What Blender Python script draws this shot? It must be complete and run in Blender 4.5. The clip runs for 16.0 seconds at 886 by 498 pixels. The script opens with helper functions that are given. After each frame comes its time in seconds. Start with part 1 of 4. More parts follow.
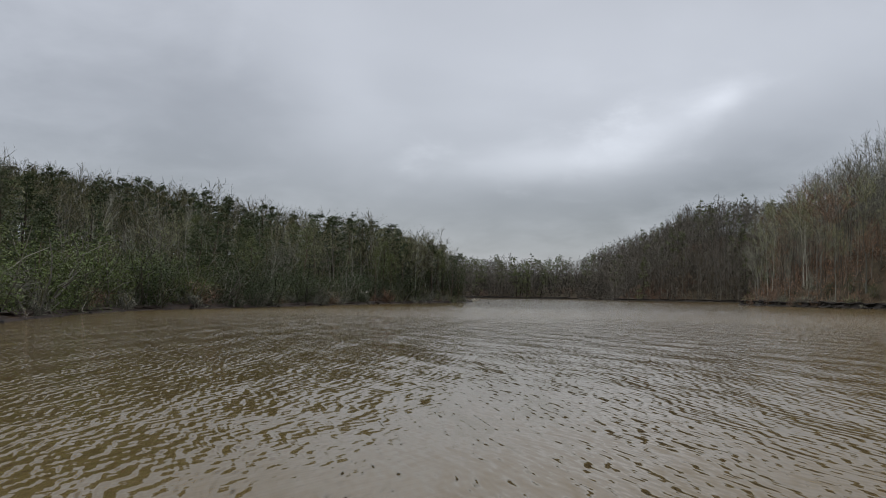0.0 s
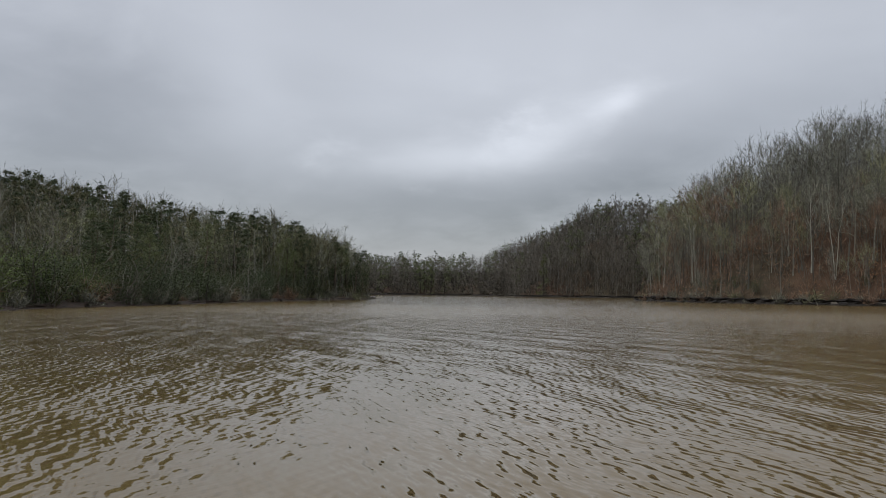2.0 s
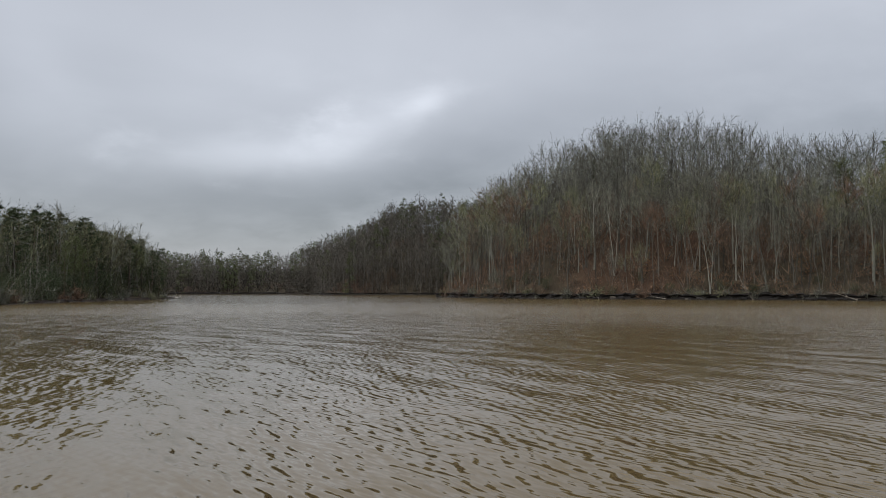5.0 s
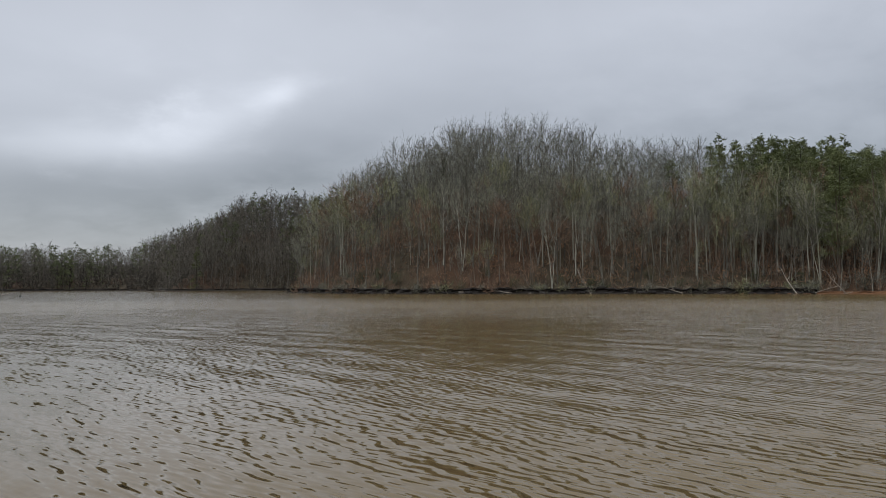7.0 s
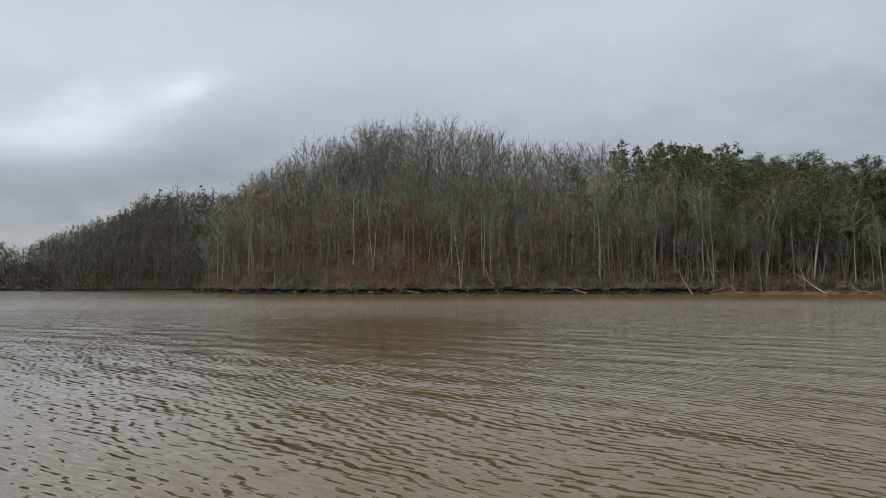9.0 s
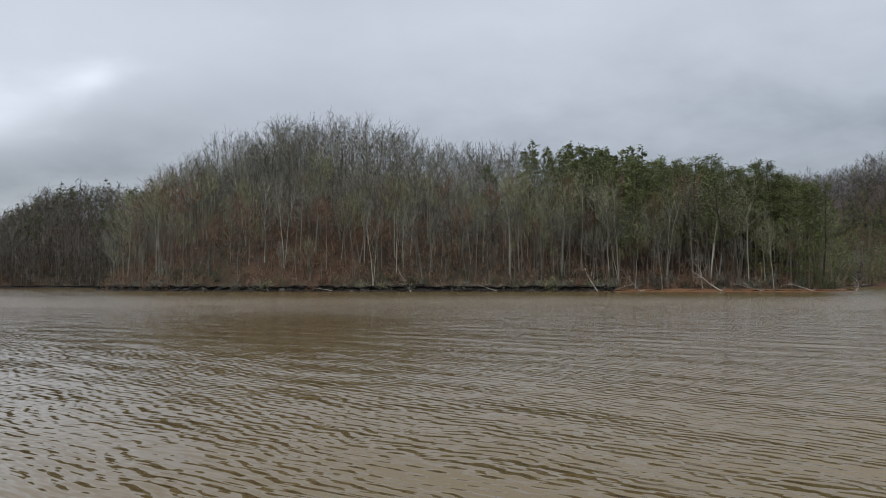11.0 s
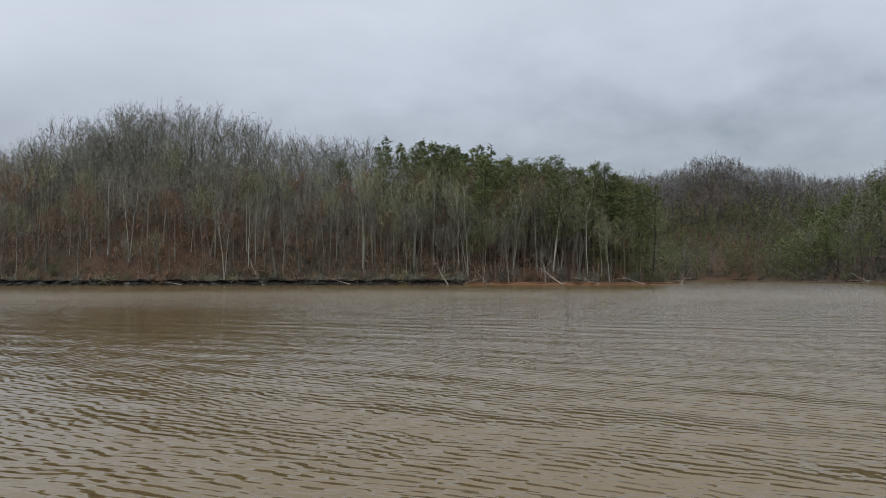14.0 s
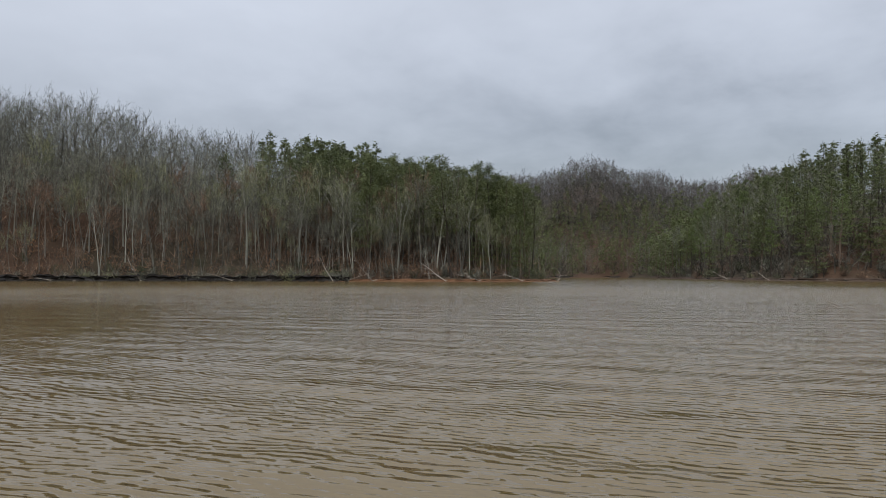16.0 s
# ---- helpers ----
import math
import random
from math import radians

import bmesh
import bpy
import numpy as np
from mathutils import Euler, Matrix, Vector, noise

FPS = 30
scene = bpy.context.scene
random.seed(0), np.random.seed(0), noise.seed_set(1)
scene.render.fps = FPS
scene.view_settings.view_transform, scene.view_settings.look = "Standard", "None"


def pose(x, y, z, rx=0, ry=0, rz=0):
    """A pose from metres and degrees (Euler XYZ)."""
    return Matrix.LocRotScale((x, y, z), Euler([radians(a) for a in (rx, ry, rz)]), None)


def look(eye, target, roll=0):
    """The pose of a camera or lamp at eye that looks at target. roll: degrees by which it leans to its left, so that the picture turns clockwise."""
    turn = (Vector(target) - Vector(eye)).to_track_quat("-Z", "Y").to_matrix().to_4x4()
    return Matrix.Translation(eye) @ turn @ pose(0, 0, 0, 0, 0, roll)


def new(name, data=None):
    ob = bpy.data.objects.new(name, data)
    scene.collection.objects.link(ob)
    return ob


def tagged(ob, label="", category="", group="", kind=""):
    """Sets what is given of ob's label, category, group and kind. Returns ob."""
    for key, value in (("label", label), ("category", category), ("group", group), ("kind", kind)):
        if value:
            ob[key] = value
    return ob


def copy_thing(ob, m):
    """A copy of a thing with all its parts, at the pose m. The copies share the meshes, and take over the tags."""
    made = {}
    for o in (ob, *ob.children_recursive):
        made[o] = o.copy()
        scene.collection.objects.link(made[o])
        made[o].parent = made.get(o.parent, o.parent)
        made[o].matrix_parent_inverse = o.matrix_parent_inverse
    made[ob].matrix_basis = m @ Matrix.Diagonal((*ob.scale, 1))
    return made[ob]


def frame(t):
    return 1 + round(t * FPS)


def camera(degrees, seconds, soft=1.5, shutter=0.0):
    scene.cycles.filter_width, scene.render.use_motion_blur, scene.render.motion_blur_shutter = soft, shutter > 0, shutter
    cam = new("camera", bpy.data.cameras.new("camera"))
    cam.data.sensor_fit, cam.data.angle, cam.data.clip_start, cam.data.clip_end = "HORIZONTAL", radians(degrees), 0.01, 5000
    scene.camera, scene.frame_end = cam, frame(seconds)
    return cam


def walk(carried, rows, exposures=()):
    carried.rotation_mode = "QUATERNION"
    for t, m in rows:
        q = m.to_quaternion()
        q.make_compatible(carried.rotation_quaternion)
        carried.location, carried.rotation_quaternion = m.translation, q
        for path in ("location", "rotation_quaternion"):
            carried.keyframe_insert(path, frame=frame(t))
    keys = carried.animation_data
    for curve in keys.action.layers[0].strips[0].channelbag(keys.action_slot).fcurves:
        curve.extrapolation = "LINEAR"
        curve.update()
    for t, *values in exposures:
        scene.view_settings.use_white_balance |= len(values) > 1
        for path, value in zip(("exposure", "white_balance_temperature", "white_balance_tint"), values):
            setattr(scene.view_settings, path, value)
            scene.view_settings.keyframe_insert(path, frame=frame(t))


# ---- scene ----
# Camera: held on a slowly drifting boat, panning to the right. Rows: t, x, y, z, yaw, pitch, roll.
cam = camera(56.5, 16.0, soft=0.95)
ROWS = [
    (0.0, 0.00, -0.00, 1.50, 0.00, 3.15, 0.86),
    (0.5, 0.02, -0.32, 1.50, -0.90, 3.17, 0.83),
    (1.0, 0.04, -0.63, 1.50, -2.33, 3.16, 0.73),
    (1.5, 0.06, -0.95, 1.50, -4.46, 3.10, 0.70),
    (2.0, 0.08, -1.27, 1.50, -6.64, 3.02, 0.67),
    (2.5, 0.11, -1.59, 1.50, -8.41, 3.02, 0.68),
    (3.0, 0.13, -1.91, 1.50, -9.73, 3.03, 0.55),
    (3.5, 0.16, -2.24, 1.50, -12.26, 3.04, 0.51),
    (4.0, 0.19, -2.56, 1.50, -14.94, 3.04, 0.40),
    (6.5, 0.47, -4.20, 1.50, -27.57, 2.68, -0.19),
    (7.0, 0.49, -4.50, 1.50, -30.07, 2.61, -0.16),
    (7.5, 0.51, -4.80, 1.50, -31.67, 2.62, -0.21),
    (8.0, 0.51, -5.10, 1.50, -33.10, 2.64, -0.18),
    (8.5, 0.50, -5.42, 1.50, -34.58, 2.63, -0.09),
    (9.0, 0.49, -5.74, 1.50, -36.11, 2.60, -0.11),
    (9.5, 0.45, -6.07, 1.50, -37.75, 2.52, -0.19),
    (10.0, 0.40, -6.40, 1.50, -39.31, 2.49, -0.23),
    (12.5, -0.69, -7.98, 1.50, -46.49, 2.30, 0.11),
    (13.0, -1.12, -8.22, 1.50, -48.49, 2.25, -0.04),
    (13.5, -1.57, -8.46, 1.50, -50.47, 2.13, -0.10),
    (14.0, -2.04, -8.69, 1.50, -52.26, 1.98, -0.04),
    (14.5, -2.53, -8.91, 1.50, -53.80, 1.86, 0.01),
    (15.0, -3.03, -9.13, 1.50, -55.94, 1.80, 0.08),
    (15.5, -3.54, -9.34, 1.50, -58.47, 1.73, 0.17),
    (16.0, -4.04, -9.55, 1.50, -60.39, 1.75, 0.14),
]


def eye_pose(x, y, z, yaw, pitch, roll):
    """A level pose turned by yaw, then pitched up, then rolled about the line of sight."""
    return pose(x, y, z) @ pose(0, 0, 0, 0, 0, yaw) @ pose(0, 0, 0, 90 + pitch) @ pose(0, 0, 0, 0, 0, roll)


walk(cam, [(t, eye_pose(*r)) for t, *r in ROWS], [(0.0, -0.09, 6500, 10), (4.0, -0.10, 6480, 10), (9.0, 0.01, 6400, 10), (12.5, 0.11, 6350, 10), (16.0, 0.14, 6320, 10)])

# ---------------------------------------------------------------- world and light

def node(nt, kind, at=None, **values):
    n = nt.nodes.new(kind)
    for key, value in values.items():
        n.inputs[key].default_value = value
    return n


def ramp_node(nt, stops, source=None, ease="EASE"):
    n = nt.nodes.new("ShaderNodeValToRGB")
    n.color_ramp.interpolation = ease
    els = n.color_ramp.elements
    while len(els) < len(stops):
        els.new(0.5)
    for e, (p, col) in zip(els, stops):
        e.position = p
        e.color = (*col, 1) if len(col) == 3 else col
    if source is not None:
        nt.links.new(source, n.inputs[0])
    return n


def math_node(nt, op, a, b=None, clamp=False):
    n = nt.nodes.new("ShaderNodeMath")
    n.operation, n.use_clamp = op, clamp
    for i, v in enumerate((a, b)):
        if v is None:
            continue
        if hasattr(v, "is_output"):
            nt.links.new(v, n.inputs[i])
        else:
            n.inputs[i].default_value = v
    return n.outputs[0]


def mix_node(nt, fac, a, b, blend="MIX"):
    n = nt.nodes.new("ShaderNodeMix")
    n.data_type, n.blend_type = "RGBA", blend
    for i, v in ((0, fac), (6, a), (7, b)):
        if hasattr(v, "is_output"):
            nt.links.new(v, n.inputs[i])
        else:
            n.inputs[i].default_value = v if i == 0 else ((*v, 1) if len(v) == 3 else v)
    return n.outputs[2]


def cloud_blob(nt, way, ragged, az, el, wide, high, tilt=0.0):
    """A soft mask round one direction of the sky: 1 in its middle, 0 outside. Degrees."""
    a, e = radians(az), radians(el)
    ahead = Vector((math.sin(a) * math.cos(e), math.cos(a) * math.cos(e), math.sin(e)))
    side = Vector((math.cos(a), -math.sin(a), 0))
    up = side.cross(ahead)
    c, s = math.cos(radians(tilt)), math.sin(radians(tilt))
    parts = []
    for axis, size in ((side * c + up * s, wide), (up * c - side * s, high)):
        dot = nt.nodes.new("ShaderNodeVectorMath")
        dot.operation = "DOT_PRODUCT"
        nt.links.new(way, dot.inputs[0])
        dot.inputs[1].default_value = axis / math.sin(radians(size))
        parts.append(math_node(nt, "POWER", math_node(nt, "ABSOLUTE", dot.outputs["Value"]), 2.0))
    front = nt.nodes.new("ShaderNodeVectorMath")
    front.operation = "DOT_PRODUCT"
    nt.links.new(way, front.inputs[0])
    front.inputs[1].default_value = ahead
    r = math_node(nt, "ADD", parts[0], parts[1])
    r = math_node(nt, "MULTIPLY", r, math_node(nt, "ADD", math_node(nt, "MULTIPLY", ragged, 3.4), -0.7))
    soft = math_node(nt, "POWER", 2.718, math_node(nt, "MULTIPLY", r, -1.0))
    return math_node(nt, "MULTIPLY", soft, math_node(nt, "GREATER_THAN", front.outputs["Value"], 0.0))


world = bpy.data.worlds.new("overcast_sky")
scene.world = world
world.use_nodes = True
wt = world.node_tree
wt.nodes.clear()
sky = wt.nodes.new("ShaderNodeTexSky")
sky.sky_type, sky.sun_disc = "NISHITA", False
sky.sun_elevation, sky.sun_rotation = radians(45), radians(262)
coord = wt.nodes.new("ShaderNodeTexCoord")
way = coord.outputs["Generated"]
# clouds lie in a flat deck overhead: divide the direction by its height
split = wt.nodes.new("ShaderNodeSeparateXYZ")
wt.links.new(way, split.inputs[0])
high = math_node(wt, "ADD", math_node(wt, "MAXIMUM", split.outputs["Z"], 0.0), 0.30)
deck = wt.nodes.new("ShaderNodeCombineXYZ")
wt.links.new(math_node(wt, "DIVIDE", split.outputs["X"], high), deck.inputs[0])
wt.links.new(math_node(wt, "DIVIDE", split.outputs["Y"], high), deck.inputs[1])
big = node(wt, "ShaderNodeTexNoise", Scale=1.3, Detail=4.0, Roughness=0.5, Distortion=0.4)
wt.links.new(deck.outputs[0], big.inputs["Vector"])
fine = node(wt, "ShaderNodeTexNoise", Scale=4.0, Detail=6.0, Roughness=0.55, Distortion=0.2)
wt.links.new(deck.outputs[0], fine.inputs["Vector"])
cover = math_node(wt, "ADD", math_node(wt, "MULTIPLY", big.outputs[0], 0.6), math_node(wt, "MULTIPLY", fine.outputs[0], 0.4))
# the deck is paler overhead than low down, as under any overcast
rise = wt.nodes.new("ShaderNodeMapRange")
rise.interpolation_type = "SMOOTHSTEP"
rise.inputs["From Min"].default_value, rise.inputs["From Max"].default_value = 0.07, 0.36
rise.inputs["To Min"].default_value, rise.inputs["To Max"].default_value = 0.36, 0.55
wt.links.new(split.outputs["Z"], rise.inputs["Value"])
zenith = wt.nodes.new("ShaderNodeMapRange")
zenith.interpolation_type = "SMOOTHSTEP"
zenith.inputs["From Min"].default_value, zenith.inputs["From Max"].default_value = 0.36, 0.95
zenith.inputs["To Min"].default_value, zenith.inputs["To Max"].default_value = 1.0, 3.2
wt.links.new(split.outputs["Z"], zenith.inputs["Value"])
level = math_node(wt, "ADD", rise.outputs[0], math_node(wt, "MULTIPLY", math_node(wt, "SUBTRACT", cover, 0.5), 0.38))
for az, el, wide, tall_, tilt, k in (
        (7.0, 9.3, 6.5, 1.5, 3.0, 0.19), (14.5, 10.9, 5.0, 1.7, 26.0, 0.18), (18.8, 13.0, 1.8, 0.9, 20.0, 0.18),
        (10.0, 14.5, 16.0, 4.5, 8.0, 0.13), (-7.0, 12.5, 3.5, 5.0, 20.0, 0.08), (-18.0, 11.5, 9.0, 5.5, -15.0, -0.10),
        (6.0, 6.6, 12.0, 1.9, 3.0, -0.07), (24.0, 9.5, 9.0, 2.4, 24.0, -0.06), (58.0, 8.5, 20.0, 5.0, 0.0, -0.07), (45.0, 17.5, 16.0, 3.5, 0.0, 0.05), (80.0, 7.5, 16.0, 5.0, 0.0, -0.07)):
    level = math_node(wt, "ADD", level, math_node(wt, "MULTIPLY", cloud_blob(wt, way, fine.outputs[0], az, el, wide, tall_, tilt), k))
level = math_node(wt, "MULTIPLY", math_node(wt, "MAXIMUM", level, 0.17), zenith.outputs[0])
grey = wt.nodes.new("ShaderNodeCombineXYZ")
for i, k in enumerate((0.95, 0.985, 1.065)):
    wt.links.new(math_node(wt, "MULTIPLY", level, k), grey.inputs[i])
veil = mix_node(wt, 0.02, grey.outputs[0], sky.outputs[0])
backg = wt.nodes.new("ShaderNodeBackground")
wt.links.new(veil, backg.inputs[0])
backg.inputs[1].default_value = 1.0
wout = wt.nodes.new("ShaderNodeOutputWorld")
wt.links.new(backg.outputs[0], wout.inputs[0])

sun = new("sun", bpy.data.lights.new("sun", "SUN"))
sun.data.energy, sun.data.angle, sun.data.color = 1.5, radians(35), (1.0, 0.97, 0.93)
sun.matrix_world = look((math.sin(radians(262)) * 70, math.cos(radians(262)) * 70, 70), (0, 0, 0))

# ---------------------------------------------------------------- materials


def material(name, rough=0.9, metal=0.0, spec=0.3):
    m = bpy.data.materials.new(name)
    m.use_nodes = True
    nt = m.node_tree
    b = nt.nodes["Principled BSDF"]
    b.inputs["Roughness"].default_value, b.inputs["Metallic"].default_value = rough, metal
    b.inputs["Specular IOR Level"].default_value = spec
    return m, nt, b


def place(nt):
    return nt.nodes.new("ShaderNodeNewGeometry").outputs["Position"]


def noise_at(nt, vec, scale, detail=4.0, rough=0.55, squash=None):
    if squash:
        mp = nt.nodes.new("ShaderNodeMapping")
        mp.inputs["Scale"].default_value = squash
        nt.links.new(vec, mp.inputs[0])
        vec = mp.outputs[0]
    n = node(nt, "ShaderNodeTexNoise", Scale=scale, Detail=detail, Roughness=rough)
    nt.links.new(vec, n.inputs["Vector"])
    return n.outputs[0]


def bark_material(name, pale, dark, rand="object"):
    """Bark or twigs: streaks along the stem, and a tone of its own for each tree or twig."""
    m, nt, b = material(name, 0.92, 0.0, 0.15)
    pos = place(nt)
    streak = noise_at(nt, pos, 1.6, 5.0, 0.6, (6.0, 6.0, 0.7))
    blot = noise_at(nt, pos, 0.35, 3.0)
    if rand == "object":
        r = nt.nodes.new("ShaderNodeObjectInfo").outputs["Random"]
    else:
        r = nt.nodes.new("ShaderNodeNewGeometry").outputs["Random Per Island"]
    f = math_node(nt, "ADD", math_node(nt, "MULTIPLY", streak, 0.5), math_node(nt, "MULTIPLY", blot, 0.35))
    f = math_node(nt, "ADD", f, math_node(nt, "MULTIPLY", math_node(nt, "SUBTRACT", r, 0.5), 0.7), True)
    ramp = ramp_node(nt, [(0.15, dark), (0.8, pale)], f)
    nt.links.new(ramp.outputs[0], b.inputs["Base Color"])
    bump = nt.nodes.new("ShaderNodeBump")
    bump.inputs["Strength"].default_value, bump.inputs["Distance"].default_value = 0.5, 0.03
    nt.links.new(streak, bump.inputs["Height"])
    nt.links.new(bump.outputs[0], b.inputs["Normal"])
    return m


def leaf_material(name, cols, rand="island"):
    """Foliage: each leaf spray takes a tone of its own, and whole boughs drift in hue."""
    m, nt, b = material(name, 0.7, 0.0, 0.25)
    geo = nt.nodes.new("ShaderNodeNewGeometry")
    r = geo.outputs["Random Per Island"]
    ob = nt.nodes.new("ShaderNodeObjectInfo").outputs["Random"]
    drift = noise_at(nt, geo.outputs["Position"], 0.22, 3.0)
    f = math_node(nt, "ADD", math_node(nt, "MULTIPLY", r, 0.30), math_node(nt, "MULTIPLY", drift, 0.6))
    f = math_node(nt, "ADD", f, math_node(nt, "MULTIPLY", ob, 0.15), True)
    k = len(cols) - 1
    ramp = ramp_node(nt, [(0.2 + 0.65 * i / k, c) for i, c in enumerate(cols)], f)
    nt.links.new(ramp.outputs[0], b.inputs["Base Color"])
    b.inputs["Transmission Weight"].default_value = 0.0
    return m


BARK_PALE = bark_material("bark_pale_grey", (0.326, 0.320, 0.265), (0.097, 0.095, 0.079))
BARK_DARK = bark_material("bark_dark_grey", (0.182, 0.168, 0.139), (0.050, 0.046, 0.038))
TWIG_GREY = bark_material("twigs_grey_brown", (0.279, 0.272, 0.210), (0.074, 0.073, 0.057), "island")
TWIG_OLIVE = bark_material("twigs_olive_brown", (0.301, 0.301, 0.169), (0.082, 0.084, 0.050), "island")
TWIG_RED = bark_material("twigs_reddish_brown", (0.289, 0.187, 0.121), (0.076, 0.050, 0.036), "island")
WOODS_TWIG = bark_material("woods_twigs", (0.213, 0.211, 0.168), (0.054, 0.054, 0.044), "island")
WOODS_BARK = bark_material("bark_of_the_woods", (0.252, 0.242, 0.194), (0.047, 0.044, 0.037), "island")
# the woods twigs again, darker: the far woods' shade is put into the colour
FAR_TWIG_SHADED = bark_material("shaded_far_woods_twigs", (0.152, 0.137, 0.111), (0.044, 0.039, 0.033), "island")
# greyer and flatter twig tones: the distance haze is put into this colour
HILL_TWIG_HAZED = bark_material("hazed_hill_woods_twigs", (0.196, 0.181, 0.172), (0.072, 0.067, 0.064), "island")
# olive twigs made darker, the near bank's shade put into the colour
THICKET = bark_material("thicket_twigs", (0.138, 0.128, 0.064), (0.035, 0.033, 0.017), "island")
BARK_PINE = bark_material("bark_pine", (0.136, 0.102, 0.076), (0.035, 0.028, 0.022))
DRIFT = bark_material("driftwood_grey", (0.42, 0.38, 0.32), (0.16, 0.135, 0.11))
NEEDLE = leaf_material("pine_needles", [(0.038, 0.048, 0.018), (0.084, 0.100, 0.036), (0.132, 0.148, 0.056)])
LEAF_GREEN = leaf_material("evergreen_leaves", [(0.015, 0.024, 0.009), (0.036, 0.049, 0.017), (0.068, 0.084, 0.030)])
LEAF_FRESH = leaf_material("fresh_evergreen_leaves", [(0.045, 0.065, 0.018), (0.10, 0.130, 0.038), (0.16, 0.190, 0.06)])
LEAF_TAN = leaf_material("dry_beech_leaves", [(0.11, 0.058, 0.03), (0.21, 0.115, 0.058), (0.31, 0.19, 0.105)])


def ground_material():
    m, nt, b = material("leaf_litter_ground", 0.95, 0.0, 0.1)
    pos = place(nt)
    big = noise_at(nt, pos, 0.045, 4.0)
    mid = noise_at(nt, pos, 0.5, 5.0, 0.6)
    tiny = noise_at(nt, pos, 6.0, 5.0, 0.7)
    f = math_node(nt, "ADD", math_node(nt, "MULTIPLY", mid, 0.5), math_node(nt, "MULTIPLY", tiny, 0.5))
    litter = ramp_node(nt, [(0.25, (0.020, 0.013, 0.008)), (0.5, (0.062, 0.038, 0.024)), (0.75, (0.13, 0.082, 0.052))], f)
    soil = ramp_node(nt, [(0.3, (0.024, 0.019, 0.013)), (0.7, (0.075, 0.06, 0.038))], f)
    fac = ramp_node(nt, [(0.42, (0, 0, 0)), (0.6, (1, 1, 1))], big)
    col = mix_node(nt, fac.outputs[0], litter.outputs[0], soil.outputs[0])
    nt.links.new(col, b.inputs["Base Color"])
    bump = nt.nodes.new("ShaderNodeBump")
    bump.inputs["Strength"].default_value, bump.inputs["Distance"].default_value = 0.8, 0.15
    nt.links.new(f, bump.inputs["Height"])
    nt.links.new(bump.outputs[0], b.inputs["Normal"])
    return m


def earth_material(name, a, c, scale=1.2, rough=0.85):
    m, nt, b = material(name, rough, 0.0, 0.25)
    pos = place(nt)
    layers = noise_at(nt, pos, scale, 6.0, 0.65, (1.0, 1.0, 4.0))
    tiny = noise_at(nt, pos, scale * 9, 4.0, 0.7)
    f = math_node(nt, "ADD", math_node(nt, "MULTIPLY", layers, 0.65), math_node(nt, "MULTIPLY", tiny, 0.35))
    r = nt.nodes.new("ShaderNodeObjectInfo").outputs["Random"]
    f = math_node(nt, "ADD", f, math_node(nt, "MULTIPLY", math_node(nt, "SUBTRACT", r, 0.5), 0.3), True)
    ramp = ramp_node(nt, [(0.25, a), (0.75, c)], f)
    nt.links.new(ramp.outputs[0], b.inputs["Base Color"])
    bump = nt.nodes.new("ShaderNodeBump")
    bump.inputs["Strength"].default_value, bump.inputs["Distance"].default_value = 0.9, 0.12
    nt.links.new(f, bump.inputs["Height"])
    nt.links.new(bump.outputs[0], b.inputs["Normal"])
    return m


GROUND = ground_material()
CLAY = earth_material("red_clay", (0.075, 0.036, 0.017), (0.17, 0.085, 0.04))
# wet earth taken nearly to black: the undercut's shade is in the colour too
BANK = earth_material("shaded_wet_shore_earth", (0.006, 0.005, 0.004), (0.028, 0.022, 0.017))
BANK_NEAR = earth_material("brown_shore_earth", (0.018, 0.012, 0.008), (0.085, 0.055, 0.036))
ROCK_DARK = earth_material("dark_shore_rock", (0.008, 0.0075, 0.007), (0.042, 0.037, 0.032))
ROCK_PALE = earth_material("pale_shore_rock", (0.05, 0.044, 0.037), (0.17, 0.15, 0.125))
FLOAT = material("float_dark", 0.5)[0]
FLOAT.node_tree.nodes["Principled BSDF"].inputs["Base Color"].default_value = (0.03, 0.03, 0.03, 1)


def vector_node(nt, operation, a, b, c=None, out="Vector"):
    """A Vector Math node; its inputs are sockets or plain vectors."""
    n = nt.nodes.new("ShaderNodeVectorMath")
    n.operation = operation
    for socket, given in zip(n.inputs, (a, b, c)):
        if isinstance(given, tuple):
            socket.default_value = given
        elif given is not None:
            nt.links.new(given, socket)
    return n.outputs[out]


def spread_out(nt, value):
    """One number as all three parts of a vector."""
    n = nt.nodes.new("ShaderNodeCombineXYZ")
    for k in range(3):
        nt.links.new(value, n.inputs[k])
    return n.outputs[0]


